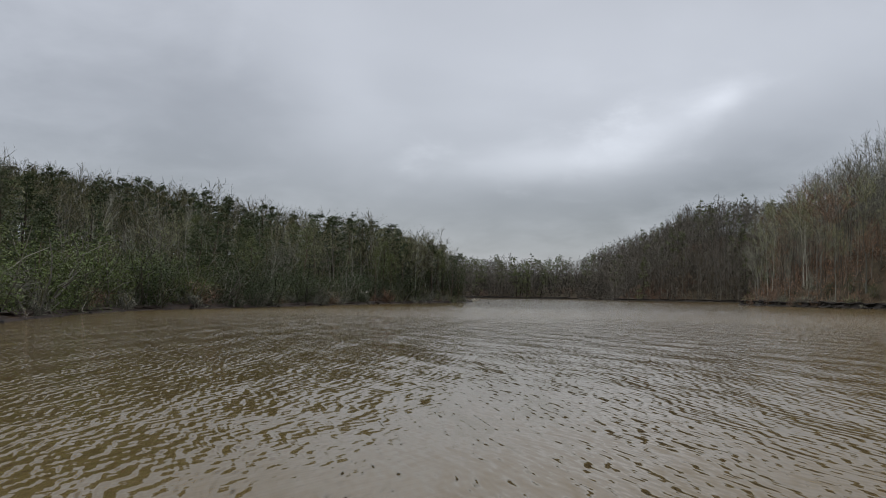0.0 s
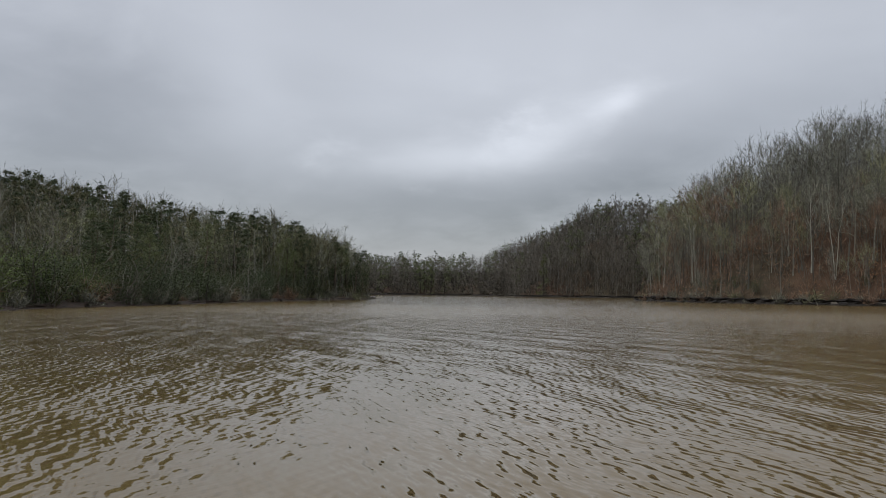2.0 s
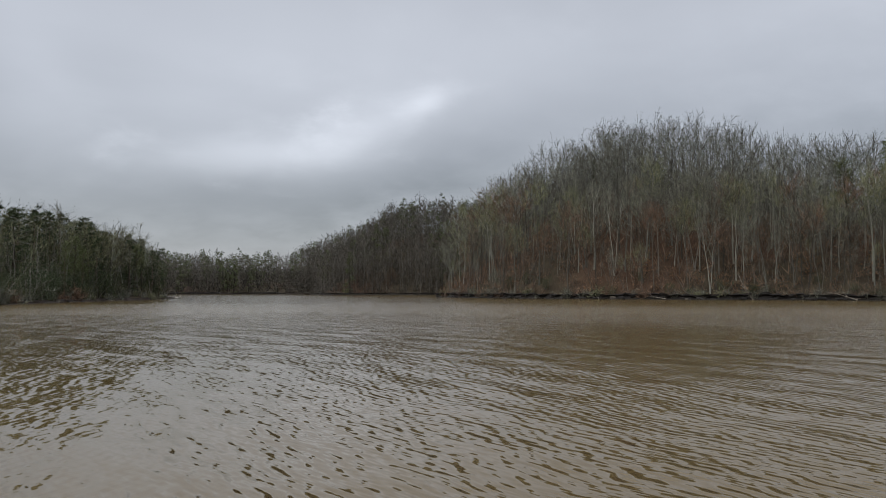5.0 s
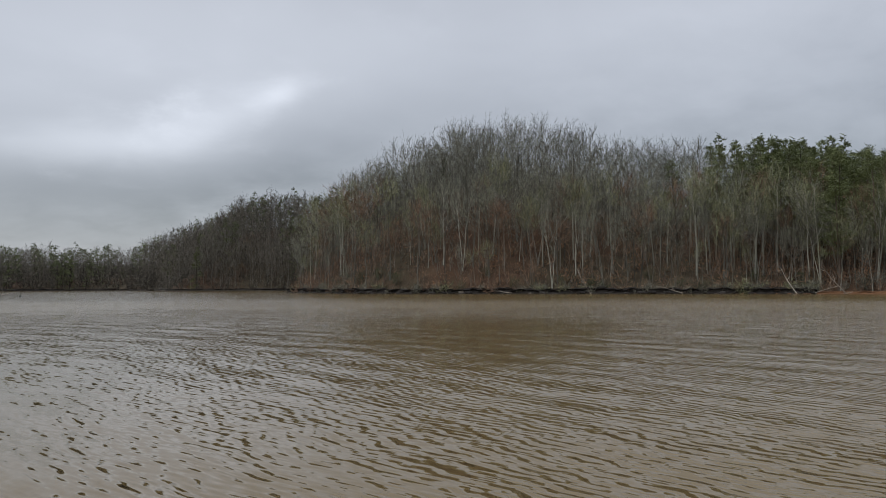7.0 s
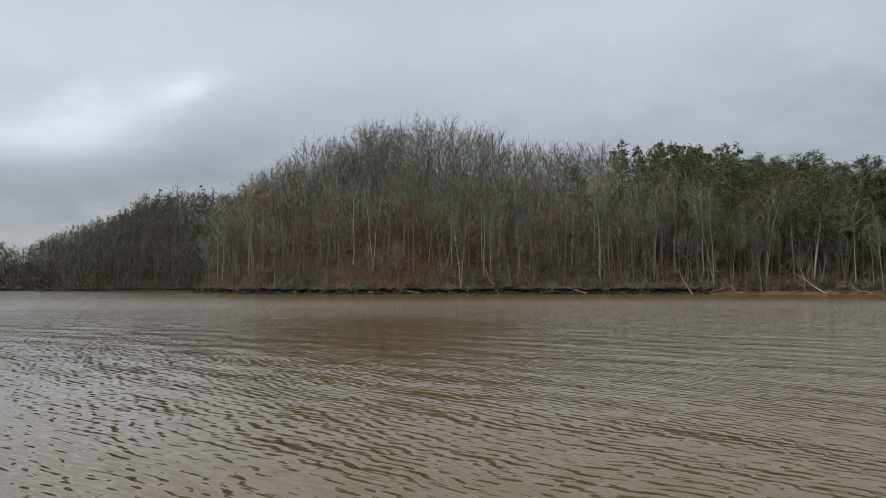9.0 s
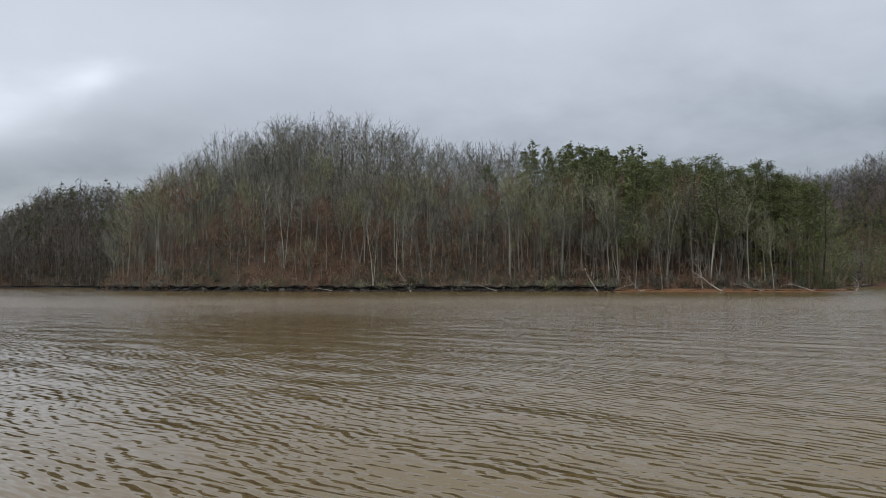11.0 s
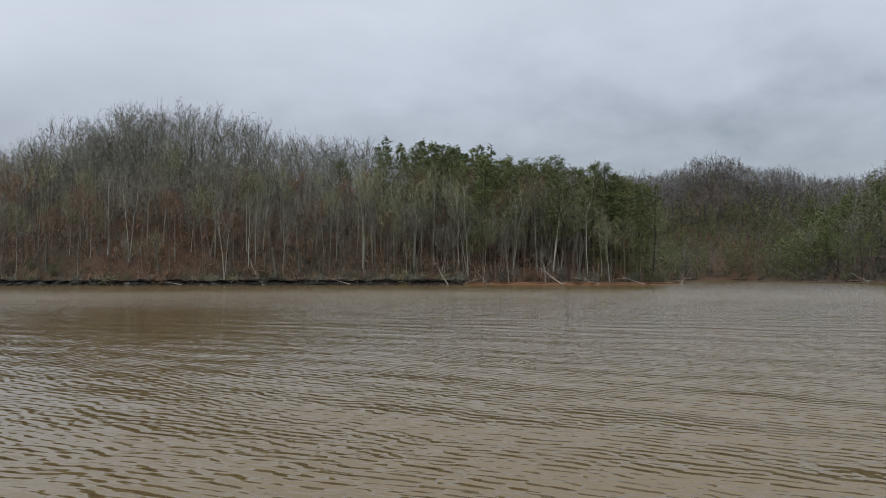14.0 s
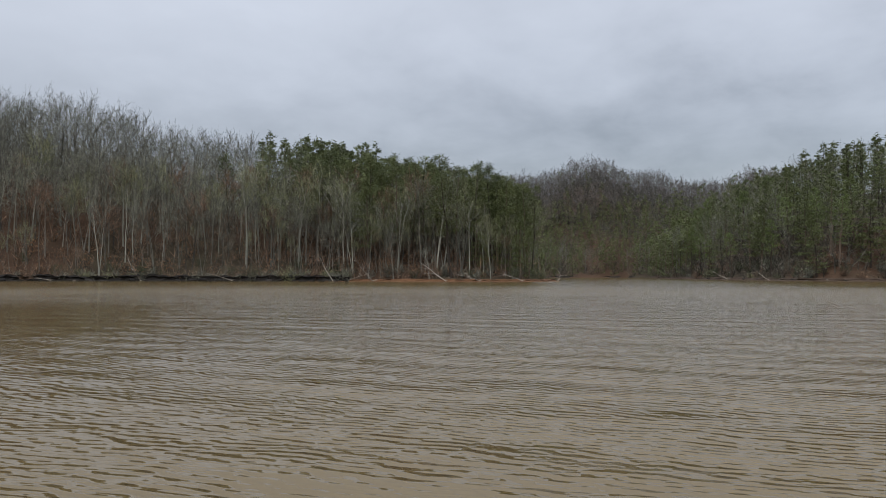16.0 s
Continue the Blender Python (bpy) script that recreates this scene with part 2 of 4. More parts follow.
def water_material():
    """Muddy lake water: brown body colour under a rippled, sky-reflecting surface."""
    m, nt, b = material("muddy_lake_water", 0.10, 0.0, 0.5)
    b.inputs["IOR"].default_value = 1.33
    pos = place(nt)
    silt = noise_at(nt, pos, 0.02, 3.0)
    body = ramp_node(nt, [(0.3, (0.091, 0.063, 0.023)), (0.7, (0.107, 0.075, 0.029))], silt)
    nt.links.new(body.outputs[0], b.inputs["Base Color"])
    # wind ripples too fine to model: trains of small waves with crests lying north to south
    warp = node(nt, "ShaderNodeTexNoise", Scale=0.3, Detail=2.0, Roughness=0.5)
    nt.links.new(pos, warp.inputs["Vector"])
    bent_pos = vector_node(nt, "MULTIPLY_ADD", warp.outputs["Color"], (0.7, 0.7, 0.0), pos)
    gust = node(nt, "ShaderNodeTexNoise", Scale=0.06, Detail=5.0, Roughness=0.7)
    nt.links.new(pos, gust.inputs["Vector"])
    rng = random.Random(4)
    ripples, power = None, 0.0
    for low, high, steep, spread, count in ((0.05, 0.09, 0.032, 0.45, 6), (0.09, 0.17, 0.050, 0.32, 9), (0.15, 0.26, 0.042, 0.24, 8), (0.6, 1.3, 0.022, 0.40, 6), (1.4, 3.4, 0.020, 0.45, 6)):
        for n in range(count):
            length = rng.uniform(low, high)
            turn = radians(-1) + rng.gauss(0, spread)
            way = (math.cos(turn), math.sin(turn), 0.0)
            dot = vector_node(nt, "DOT_PRODUCT", bent_pos, tuple(c * 2 * math.pi / length for c in way), out="Value")
            wave = math_node(nt, "SINE", math_node(nt, "ADD", dot, rng.uniform(0, 6.28)), 0.0)
            power += steep ** 2 / 2
            ripples = vector_node(nt, "MULTIPLY_ADD", spread_out(nt, wave), tuple(c * steep for c in way), ripples or (0.0, 0.0, 0.0))
    # camera-side faces broad and gentle, far sides narrow and steep, to fit the view
    parts = nt.nodes.new("ShaderNodeSeparateXYZ")
    nt.links.new(ripples, parts.inputs[0])
    steeper = math_node(nt, "POWER", 2.71828, math_node(nt, "MULTIPLY", parts.outputs[0], 5.0))
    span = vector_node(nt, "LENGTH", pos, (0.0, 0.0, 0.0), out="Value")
    skewed = nt.nodes.new("ShaderNodeCombineXYZ")
    nt.links.new(math_node(nt, "SUBTRACT", math_node(nt, "MULTIPLY", steeper, 0.2), math.exp(12.5 * power) / 5.0 + 0.015), skewed.inputs[0])
    # cross-slope grows with range, to fit how far water looks from the camera
    cross_by_range = nt.nodes.new("ShaderNodeMapRange")
    for k, given in zip(("From Min", "From Max", "To Min", "To Max"), (12.0, 45.0, 0.28, 2.2)):
        cross_by_range.inputs[k].default_value = given
    nt.links.new(span, cross_by_range.inputs["Value"])
    nt.links.new(math_node(nt, "MULTIPLY", parts.outputs[1], cross_by_range.outputs[0]), skewed.inputs[1])
    ripples = skewed.outputs[0]
    # ripple strength by range and a calm patch, set to fit the camera's view
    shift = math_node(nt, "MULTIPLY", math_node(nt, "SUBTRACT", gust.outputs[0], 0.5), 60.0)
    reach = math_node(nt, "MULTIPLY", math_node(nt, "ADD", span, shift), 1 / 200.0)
    range_bands = ramp_node(nt, [(m / 200.0, (k, k, k)) for m, k in ((0, 0.54), (10, 0.52), (24, 0.50), (48, 0.52), (66, 0.66), (88, 0.52), (118, 0.34), (150, 0.34))], reach)
    # calmer along one bearing from the camera, so the hill's reflection shows there
    off = vector_node(nt, "SUBTRACT", pos, (14.0, 16.5, 0.0))
    along_it = vector_node(nt, "DOT_PRODUCT", off, (0.53 / 24.0, 0.85 / 24.0, 0.0), out="Value")
    across_it = vector_node(nt, "DOT_PRODUCT", off, (0.85 / 13.0, -0.53 / 13.0, 0.0), out="Value")
    far_off = math_node(nt, "SQRT", math_node(nt, "ADD", math_node(nt, "MULTIPLY", along_it, along_it), math_node(nt, "MULTIPLY", across_it, across_it)))
    near_view_calm = math_node(nt, "ADD", far_off, math_node(nt, "MULTIPLY", math_node(nt, "SUBTRACT", gust.outputs[0], 0.5), 1.2))
    view_calm = ramp_node(nt, [(0.1, (0.56, 0.56, 0.56)), (1.0, (1.0, 1.0, 1.0))], near_view_calm)
    wind = vector_node(nt, "MULTIPLY", vector_node(nt, "MULTIPLY", range_bands.outputs[0], view_calm.outputs[0]), (1.6, 1.6, 1.6))
    # roughness likewise follows range, tuned for how bright far water looks from the camera
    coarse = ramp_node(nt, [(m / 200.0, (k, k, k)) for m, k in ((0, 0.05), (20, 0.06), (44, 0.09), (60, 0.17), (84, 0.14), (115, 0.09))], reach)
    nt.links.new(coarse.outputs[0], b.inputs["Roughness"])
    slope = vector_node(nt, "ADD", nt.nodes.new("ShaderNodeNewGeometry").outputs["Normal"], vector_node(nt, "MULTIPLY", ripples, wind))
    mp = nt.nodes.new("ShaderNodeMapping")
    mp.inputs["Scale"].default_value = (1.0, 0.3, 1.0)
    nt.links.new(pos, mp.inputs[0])
    for scale, lean in ((0.5, 0.10), (1.7, 0.20), (8.0, 0.30)):
        n = node(nt, "ShaderNodeTexNoise", Scale=scale, Detail=1.0, Roughness=0.5, Distortion=0.3)
        nt.links.new(mp.outputs[0], n.inputs["Vector"])
        tilt = vector_node(nt, "MULTIPLY_ADD", n.outputs["Color"], (lean, lean * 0.45, 0.0), (-0.5 * lean, -0.225 * lean, 0.0))
        slope = vector_node(nt, "ADD", slope, vector_node(nt, "MULTIPLY", tilt, wind))
    unit = nt.nodes.new("ShaderNodeVectorMath")
    unit.operation = "NORMALIZE"
    nt.links.new(slope, unit.inputs[0])
    nt.links.new(unit.outputs[0], b.inputs["Normal"])
    return m


WATER = water_material()

# ---------------------------------------------------------------- the lie of the land
# The lake's outline, in metres, walked round its shore.
SHORE_LEFT = [(-60, -150), (-50, -60), (-34, -10), (-22, 18), (-19, 36), (-21, 46), (-22, 56), (-21, 64), (-19, 73), (-16, 85), (-12.5, 103), (-7, 123), (-1, 142), (5, 163)]
SHORE_FAR = [(6.5, 171), (2, 180), (-12, 200), (-25, 240), (-22, 300), (0, 370), (20, 405), (42, 425), (64, 425), (76, 395), (71, 345), (90, 332), (108, 322), (128, 326), (155, 336), (158, 318), (130, 290), (102, 250), (83, 222)]
SHORE_HEADLAND = [(75, 209), (73.5, 198), (72.5, 184), (72.5, 170), (76, 156), (84, 144), (94, 133), (105, 121.5), (116, 110.5), (124, 99.5), (131, 88), (136, 75.5), (141, 65), (151, 59), (166, 57.5)]
SHORE_COVE = [(171, 64), (190, 85), (230, 110), (280, 125), (330, 130), (362, 120), (372, 106), (350, 90), (300, 68), (260, 47), (235, 30), (215, 16), (212, 4), (222, -8), (240, -30), (235, -70), (200, -120), (120, -170), (0, -190)]
LAKE = np.array(SHORE_LEFT + SHORE_FAR + SHORE_HEADLAND + SHORE_COVE, float)


def wavy(poly):
    """The outline with small bays and points between its corners."""
    rng = np.random.RandomState(3)
    out = []
    for a, b in zip(poly, np.roll(poly, -1, 0)):
        n = max(2, int(np.hypot(*(b - a)) / 3.0))
        side = np.array([b[1] - a[1], a[0] - b[0]]) / np.hypot(*(b - a))
        t = np.arange(n) / n
        push = rng.normal(0, 0.35, n) * np.sin(np.pi * t) ** 0.5
        out.append(a + (b - a) * t[:, None] + side * push[:, None])
    return np.concatenate(out)


OUTLINE = wavy(LAKE)


def shore_distance(p):
    """Metres from the shore for points (n, 2): above 0 on land, below 0 in the lake."""
    a = OUTLINE
    d = np.roll(OUTLINE, -1, 0) - a
    dd = (d ** 2).sum(1)
    rise = np.where(np.abs(d[:, 1]) < 1e-9, 1e-9, d[:, 1])
    out = []
    for part in np.array_split(p, max(1, len(p) // 1500)):
        qx, qy = part[:, :1] - a[None, :, 0], part[:, 1:2] - a[None, :, 1]
        t = np.clip((qx * d[:, 0] + qy * d[:, 1]) / dd, 0, 1)
        best = ((qx - t * d[:, 0]) ** 2 + (qy - t * d[:, 1]) ** 2).min(1)
        crosses = ((qy < 0) != (qy < d[:, 1])) & (qx < d[:, 0] * qy / rise)
        out.append(np.sqrt(best) * np.where(crosses.sum(1) % 2 == 1, -1, 1))
    return np.concatenate(out)


# Heights of the ridges: x, y, z of the ground.
RIDGES_NEAR = [(-70, 60, 13), (-60, 95, 10), (-55, 130, 10), (-45, 165, 9), (-25, 165, 6), (-8, 165, 4), (-95, 20, 23), (-60, 200, 9)]
RIDGES_HEAD = [(84, 208, 16), (90, 197, 25), (101, 190, 29), (107, 177, 30), (118, 170, 29), (126, 161, 27), (139, 144, 21), (149, 125, 17), (156, 109, 14), (160, 92, 10), (166, 81, 7), (170, 70, 3)]
RIDGES_FAR = [(20, 450, 8), (45, 520, 11), (60, 470, 8), (88, 370, 16), (100, 385, 22), (115, 365, 28), (135, 370, 30), (180, 380, 32)]
RIDGES_EAST = [(433, 184, 44), (456, 148, 56), (463, 128, 46), (472, 92, 38), (330, 150, 10), (300, 30, 25), (250, 18, 24), (258, -5, 26), (275, -40, 30), (300, -90, 30)]
RIDGES = np.array(RIDGES_NEAR + RIDGES_HEAD + RIDGES_FAR + RIDGES_EAST, float)


def ground_height(p, sd=None):
    """Ground height at points (n, 2)."""
    p = np.asarray(p, float).reshape(-1, 2)
    sd = shore_distance(p) if sd is None else sd
    w = 1 / (((p[:, None] - RIDGES[None, :, :2]) ** 2).sum(-1) + 60.0) ** 1.7
    far = 1 / (260.0 ** 2) ** 1.7
    hill = ((w * RIDGES[:, 2]).sum(1) + far * 24) / (w.sum(1) + far)
    reach = np.where((p[:, 0] < 40) & (p[:, 1] < 260) | (p[:, 0] > 300) & (p[:, 1] > 60), 100.0, 46.0)
    t = np.clip((sd - 2.5) / reach, 0, 1)
    lumps = 0.45 * np.sin(p[:, 0] * 0.31 + 1.3 * np.sin(p[:, 1] * 0.17)) + 0.35 * np.sin(p[:, 1] * 0.43 + p[:, 0] * 0.11)
    land = np.clip(-0.5 + 0.35 * sd, -0.5, 0.7) + hill * t * (1.75 - 0.75 * t) + lumps * np.clip(sd / 10, 0, 1)
    bed = np.maximum(sd * 0.16, -4.0)
    return np.where(sd > 0, land, bed)


def spaced(lo, hi, step, reach):
    """Even steps from lo to hi, then ever wider ones out to reach."""
    mid = list(np.arange(lo, hi + 0.1, step))
    gap, a, b = step, [], []
    x = hi
    while x < reach:
        gap *= 1.45
        x += gap
        b.append(x)
    gap, x = step, lo
    while x > -reach:
        gap *= 1.45
        x -= gap
        a.append(x)
    return np.array(a[::-1] + mid + b)


def mesh_object(name, verts, faces, mats, parent=None, smooth=False, index=None):
    me = bpy.data.meshes.new(name)
    verts = np.asarray(verts, np.float32).reshape(-1, 3)
    if isinstance(faces, np.ndarray):
        k = faces.shape[1]
        me.vertices.add(len(verts))
        me.vertices.foreach_set("co", verts.ravel())
        me.loops.add(faces.size)
        me.loops.foreach_set("vertex_index", faces.astype(np.int32).ravel())
        me.polygons.add(len(faces))
        me.polygons.foreach_set("loop_start", np.arange(0, faces.size, k, dtype=np.int32))
        me.update(calc_edges=True)
    else:
        me.from_pydata(verts.tolist(), [], faces)
    for m in mats if isinstance(mats, (list, tuple)) else [mats]:
        me.materials.append(m)
    if index is not None:
        me.polygons.foreach_set("material_index", np.asarray(index, np.int32))
    me.polygons.foreach_set("use_smooth", np.full(len(me.polygons), smooth))
    ob = new(name, me)
    if parent is not None:
        ob.parent = parent
    return ob


gx, gy = spaced(-90, 300, 2.6, 4200), spaced(-20, 440, 2.6, 4200)
GX, GY = np.meshgrid(gx, gy)
flat = np.stack([GX.ravel(), GY.ravel()], 1)
gz = ground_height(flat)
nx, ny = len(gx), len(gy)
i = (np.arange(ny - 1)[:, None] * nx + np.arange(nx - 1)[None]).ravel()
quads = np.stack([i, i + 1, i + nx + 1, i + nx], 1)
tagged(mesh_object("ground", np.column_stack([flat, gz]), quads, GROUND, smooth=True), "wooded hillsides covered in brown leaf litter", "ground", kind="structure")


# The lake's surface: one sheet in rings round the boat, close-set where the waves are near.
def wave_height(x, y, r):
    """Wind ripples a few centimetres high, crests lying roughly north to south."""
    g = np.random.RandomState(5)
    h = np.zeros_like(x)
    step = np.maximum(0.1, 0.02 * r)
    for n in range(30):
        length = g.uniform(0.4, 0.6) if n % 2 else g.uniform(0.6, 1.6)
        turn = radians(-1) + g.normal(0, 0.15 if n % 2 else 0.22)
        k = 2 * np.pi / length
        s = np.sin(k * (x * np.cos(turn) + y * np.sin(turn)) + g.rand() * 6.28)
        fade = np.clip((length / step - 2.2) / 2.0, 0, 1)
        h += fade * 0.0008 * length * ((0.5 + 0.5 * s) ** 2.2 - 0.34)
    gusts = 0.85 + 0.3 * np.sin(x * 0.11 + 1.7 * np.sin(y * 0.06)) * np.sin(y * 0.09 + 0.8)
    return h * gusts


def ring_sheet(rings, turns, closed, drop=0.0):
    """Part of the sheet: vertices and quads over all rings and turns."""
    rr, aa = np.meshgrid(np.asarray(rings), np.radians(turns), indexing="ij")
    x, y = (rr * np.sin(aa) - 1.0).ravel(), (rr * np.cos(aa) - 5.0).ravel()
    n, m = len(rings), len(turns)
    k = (np.arange(n - 1)[:, None] * m + np.arange(m if closed else m - 1)[None]).ravel()
    k2 = (np.arange(n - 1)[:, None] * m + ((np.arange(m if closed else m - 1) + 1) % m)[None]).ravel()
    z = wave_height(x, y, rr.ravel()) * np.clip((80 - rr.ravel()) / 20, 0, 1) - drop
    return np.column_stack([x, y, z]), np.stack([k, k + m, k2 + m, k2], 1)


rings = [0.02, 0.5, 1.2, 2.0]
while rings[-1] < 80:
    rings.append(rings[-1] + max(0.1, 0.02 * rings[-1]))
outer = [rings[-1]]
while outer[-1] < 900:
    outer.append(outer[-1] * 1.15)
fan, rest = np.arange(-37, 161.01, 0.5), np.arange(161, 323.1, 6.0)
sheets = [ring_sheet(rings, fan, False), ring_sheet(rings[:4] + rings[4::40] + outer, rest, False), ring_sheet(outer, fan, False)]
count, vs, qs = 0, [], []
for v, q in sheets:
    vs.append(v), qs.append(q + count)
    count += len(v)
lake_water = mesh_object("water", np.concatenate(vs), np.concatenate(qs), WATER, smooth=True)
tagged(lake_water, "muddy brown lake water ruffled by wind ripples", "water", kind="structure")

# ---------------------------------------------------------------- building plants


class Geo:
    """Collects triangles."""

    def __init__(self):
        self.v, self.f, self.n = [], [], 0

    def add(self, v, f):
        self.v.append(np.asarray(v, float))
        self.f.append(np.asarray(f, int) + self.n)
        self.n += len(v)

    def arrays(self):
        return np.concatenate(self.v), np.concatenate(self.f)


def tube(g, pts, radii, sides=5, cap=False):
    """A tapered tube through pts, as triangles."""
    pts = np.asarray(pts, float)
    n = len(pts)
    d = np.gradient(pts, axis=0)
    d /= np.linalg.norm(d, axis=1, keepdims=True) + 1e-9
    ref = np.where(np.abs(d[:, 2:]) > 0.9, [[1.0, 0, 0]], [[0, 0, 1.0]])
    u = np.cross(d, ref)
    u /= np.linalg.norm(u, axis=1, keepdims=True) + 1e-9
    w = np.cross(d, u)
    a = np.arange(sides) * 2 * np.pi / sides
    ring = np.cos(a)[None, :, None] * u[:, None] + np.sin(a)[None, :, None] * w[:, None]
    v = (pts[:, None] + ring * np.asarray(radii, float)[:, None, None]).reshape(-1, 3)
    f = []
    for i in range(n - 1):
        for j in range(sides):
            p, q = i * sides + j, i * sides + (j + 1) % sides
            f += [(p, q, q + sides), (p, q + sides, p + sides)]
    g.add(v, f)


def bent(start, way, length, rng, bend=0.12, lift=0.0, steps=4):
    """A line of points that wanders from start along way."""
    pts, d, p = [np.array(start, float)], np.array(way, float), np.array(start, float)
    d /= np.linalg.norm(d)
    for _ in range(steps - 1):
        d = d + rng.normal(0, bend, 3) + (0, 0, lift)
        d /= np.linalg.norm(d)
        p = p + d * length / (steps - 1)
        pts.append(p.copy())
    return np.array(pts)


def slivers(g, starts, ways, lengths, widths, rng):
    """Thin twigs: three-sided needles from each start along its way."""
    n = len(starts)
    ways = ways / (np.linalg.norm(ways, axis=1, keepdims=True) + 1e-9)
    side = np.cross(ways, rng.normal(0, 1, (n, 3)))
    side /= np.linalg.norm(side, axis=1, keepdims=True) + 1e-9
    a = starts + side * widths[:, None] / 2
    b = starts - side * widths[:, None] / 2
    c = starts + ways * lengths[:, None]
    v = np.stack([a, b, c], 1).reshape(-1, 3)
    g.add(v, np.arange(3 * n).reshape(n, 3))


def bare_tree(seed, crown_low=0.42, limbs=12, boughs=6, twigs=6, spread=0.17, fork=False, thick=0.0075, fine=1.0, sides=6, joints=4):
    """A leafless forest tree 1 m high: trunk and limbs, then the finer branchwork that fans out to a rounded crown."""
    rng = np.random.RandomState(seed)
    trunk, crown = Geo(), Geo()
    stems = []
    lean = rng.normal(0, 0.03, 2)
    tops = [(lean, 0.84)] if not fork else [(lean + rng.normal(0, 0.05, 2), 0.84), (lean - rng.normal(0, 0.08, 2), 0.78)]
    n = 9 if sides > 3 else 5
    for k, (ln, top) in enumerate(tops):
        t = np.linspace(0, 1, n)
        wob = np.cumsum(rng.normal(0, 0.009, (n, 2)), 0)
        pts = np.column_stack([ln * t[:, None] ** 1.2 + wob * t[:, None], t * top - 0.02])
        rad = thick * (1 - 0.80 * t ** 0.9) * (1 if k == 0 else 0.75)
        rad[0] *= 1.45
        tube(trunk, pts, rad, sides)
        stems.append((pts, rad))
    starts, ways, lens, wid = [], [], [], []
    middle = 0.42 * crown_low + 0.50
    for limb in range(limbs):
        pts, rad = stems[rng.randint(len(stems))]
        k = ((limb + rng.rand()) / limbs) ** 1.15
        h = crown_low + (pts[-1, 2] - 0.02 - crown_low) * k ** 0.8
        base = np.array([np.interp(h, pts[:, 2], pts[:, i]) for i in range(3)])
        a, e = rng.rand() * 2 * np.pi, 0.02 + 1.35 * k + rng.normal(0, 0.18)
        reach = spread * rng.uniform(0.7, 1.1)
        tip = np.array([base[0] + reach * np.cos(a) * np.cos(e), base[1] + reach * np.sin(a) * np.cos(e), max(middle + (0.97 - middle) * np.sin(e), h + 0.07)])
        turn = base + (tip - base) * (0.62, 0.62, 0.42) + rng.normal(0, 0.012, 3)
        u = np.linspace(0, 1, joints)[:, None]
        line = base * (1 - u) ** 2 + turn * 2 * u * (1 - u) + tip * u ** 2 + rng.normal(0, 0.005, (joints, 3)) * (u > 0)
        r0 = max(np.interp(h, pts[:, 2], rad) * 0.55, 0.0013)
        tube(trunk, line, np.linspace(r0, 0.0007, joints), 3)
        length = np.linalg.norm(tip - base)
        # boughs off the limb, twigs off the boughs: each keeps near its parent's way and bends upwards
        u = (0.25 + 0.75 * (np.arange(boughs) + rng.rand(boughs)) / boughs) * (joints - 1.02)
        i = u.astype(int)
        s = line[i] + (line[i + 1] - line[i]) * (u - i)[:, None]
        d = line[i + 1] - line[i]
        d = d / np.linalg.norm(d, axis=1, keepdims=True) + rng.normal(0, 0.52, (boughs, 3)) + (0, 0, 0.15)
        d /= np.linalg.norm(d, axis=1, keepdims=True)
        bl = (0.045 + 0.22 * length) * rng.uniform(0.6, 1.2, boughs)
        starts.append(s), ways.append(d), lens.append(bl), wid.append(rng.uniform(0.0022, 0.0034, boughs) * fine)
        q = rng.uniform(0.15, 1.0, (boughs, twigs, 1))
        s2 = (s[:, None] + d[:, None] * bl[:, None, None] * q).reshape(-1, 3)
        d2 = (d[:, None] + rng.normal(0, 0.40, (boughs, twigs, 3)) + (0, 0, 0.06)).reshape(-1, 3)
        d2 /= np.linalg.norm(d2, axis=1, keepdims=True)
        m = boughs * twigs
        l2 = rng.uniform(0.03, 0.07, m)
        starts.append(s2), ways.append(d2), lens.append(l2), wid.append(rng.uniform(0.0012, 0.0022, m) * fine)
        s3 = s2 + d2 * l2[:, None] * rng.uniform(0.3, 0.8, (m, 1))
        starts.append(s3), ways.append(d2 + rng.normal(0, 0.36, (m, 3))), lens.append(rng.uniform(0.02, 0.05, m)), wid.append(rng.uniform(0.0010, 0.0017, m) * fine)
    slivers(crown, np.concatenate(starts), np.concatenate(ways), np.concatenate(lens), np.concatenate(wid), rng)
    return trunk.arrays(), crown.arrays()


def sprays(g, centre, size, n, leaf, rng, slim=1.0):
    """A bough of foliage: n small leaf triangles in a flattened, ragged cloud."""
    d = rng.normal(0, 0.5, (n, 3)) * size
    p = centre + d
    w = rng.normal(0, 1, (n, 3)) * (1, 1, 0.45) + (0, 0, 0.35)
    slivers(g, p, w, rng.uniform(0.6, 1.4, n) * leaf, rng.uniform(0.35, 0.8, n) * leaf * slim, rng)


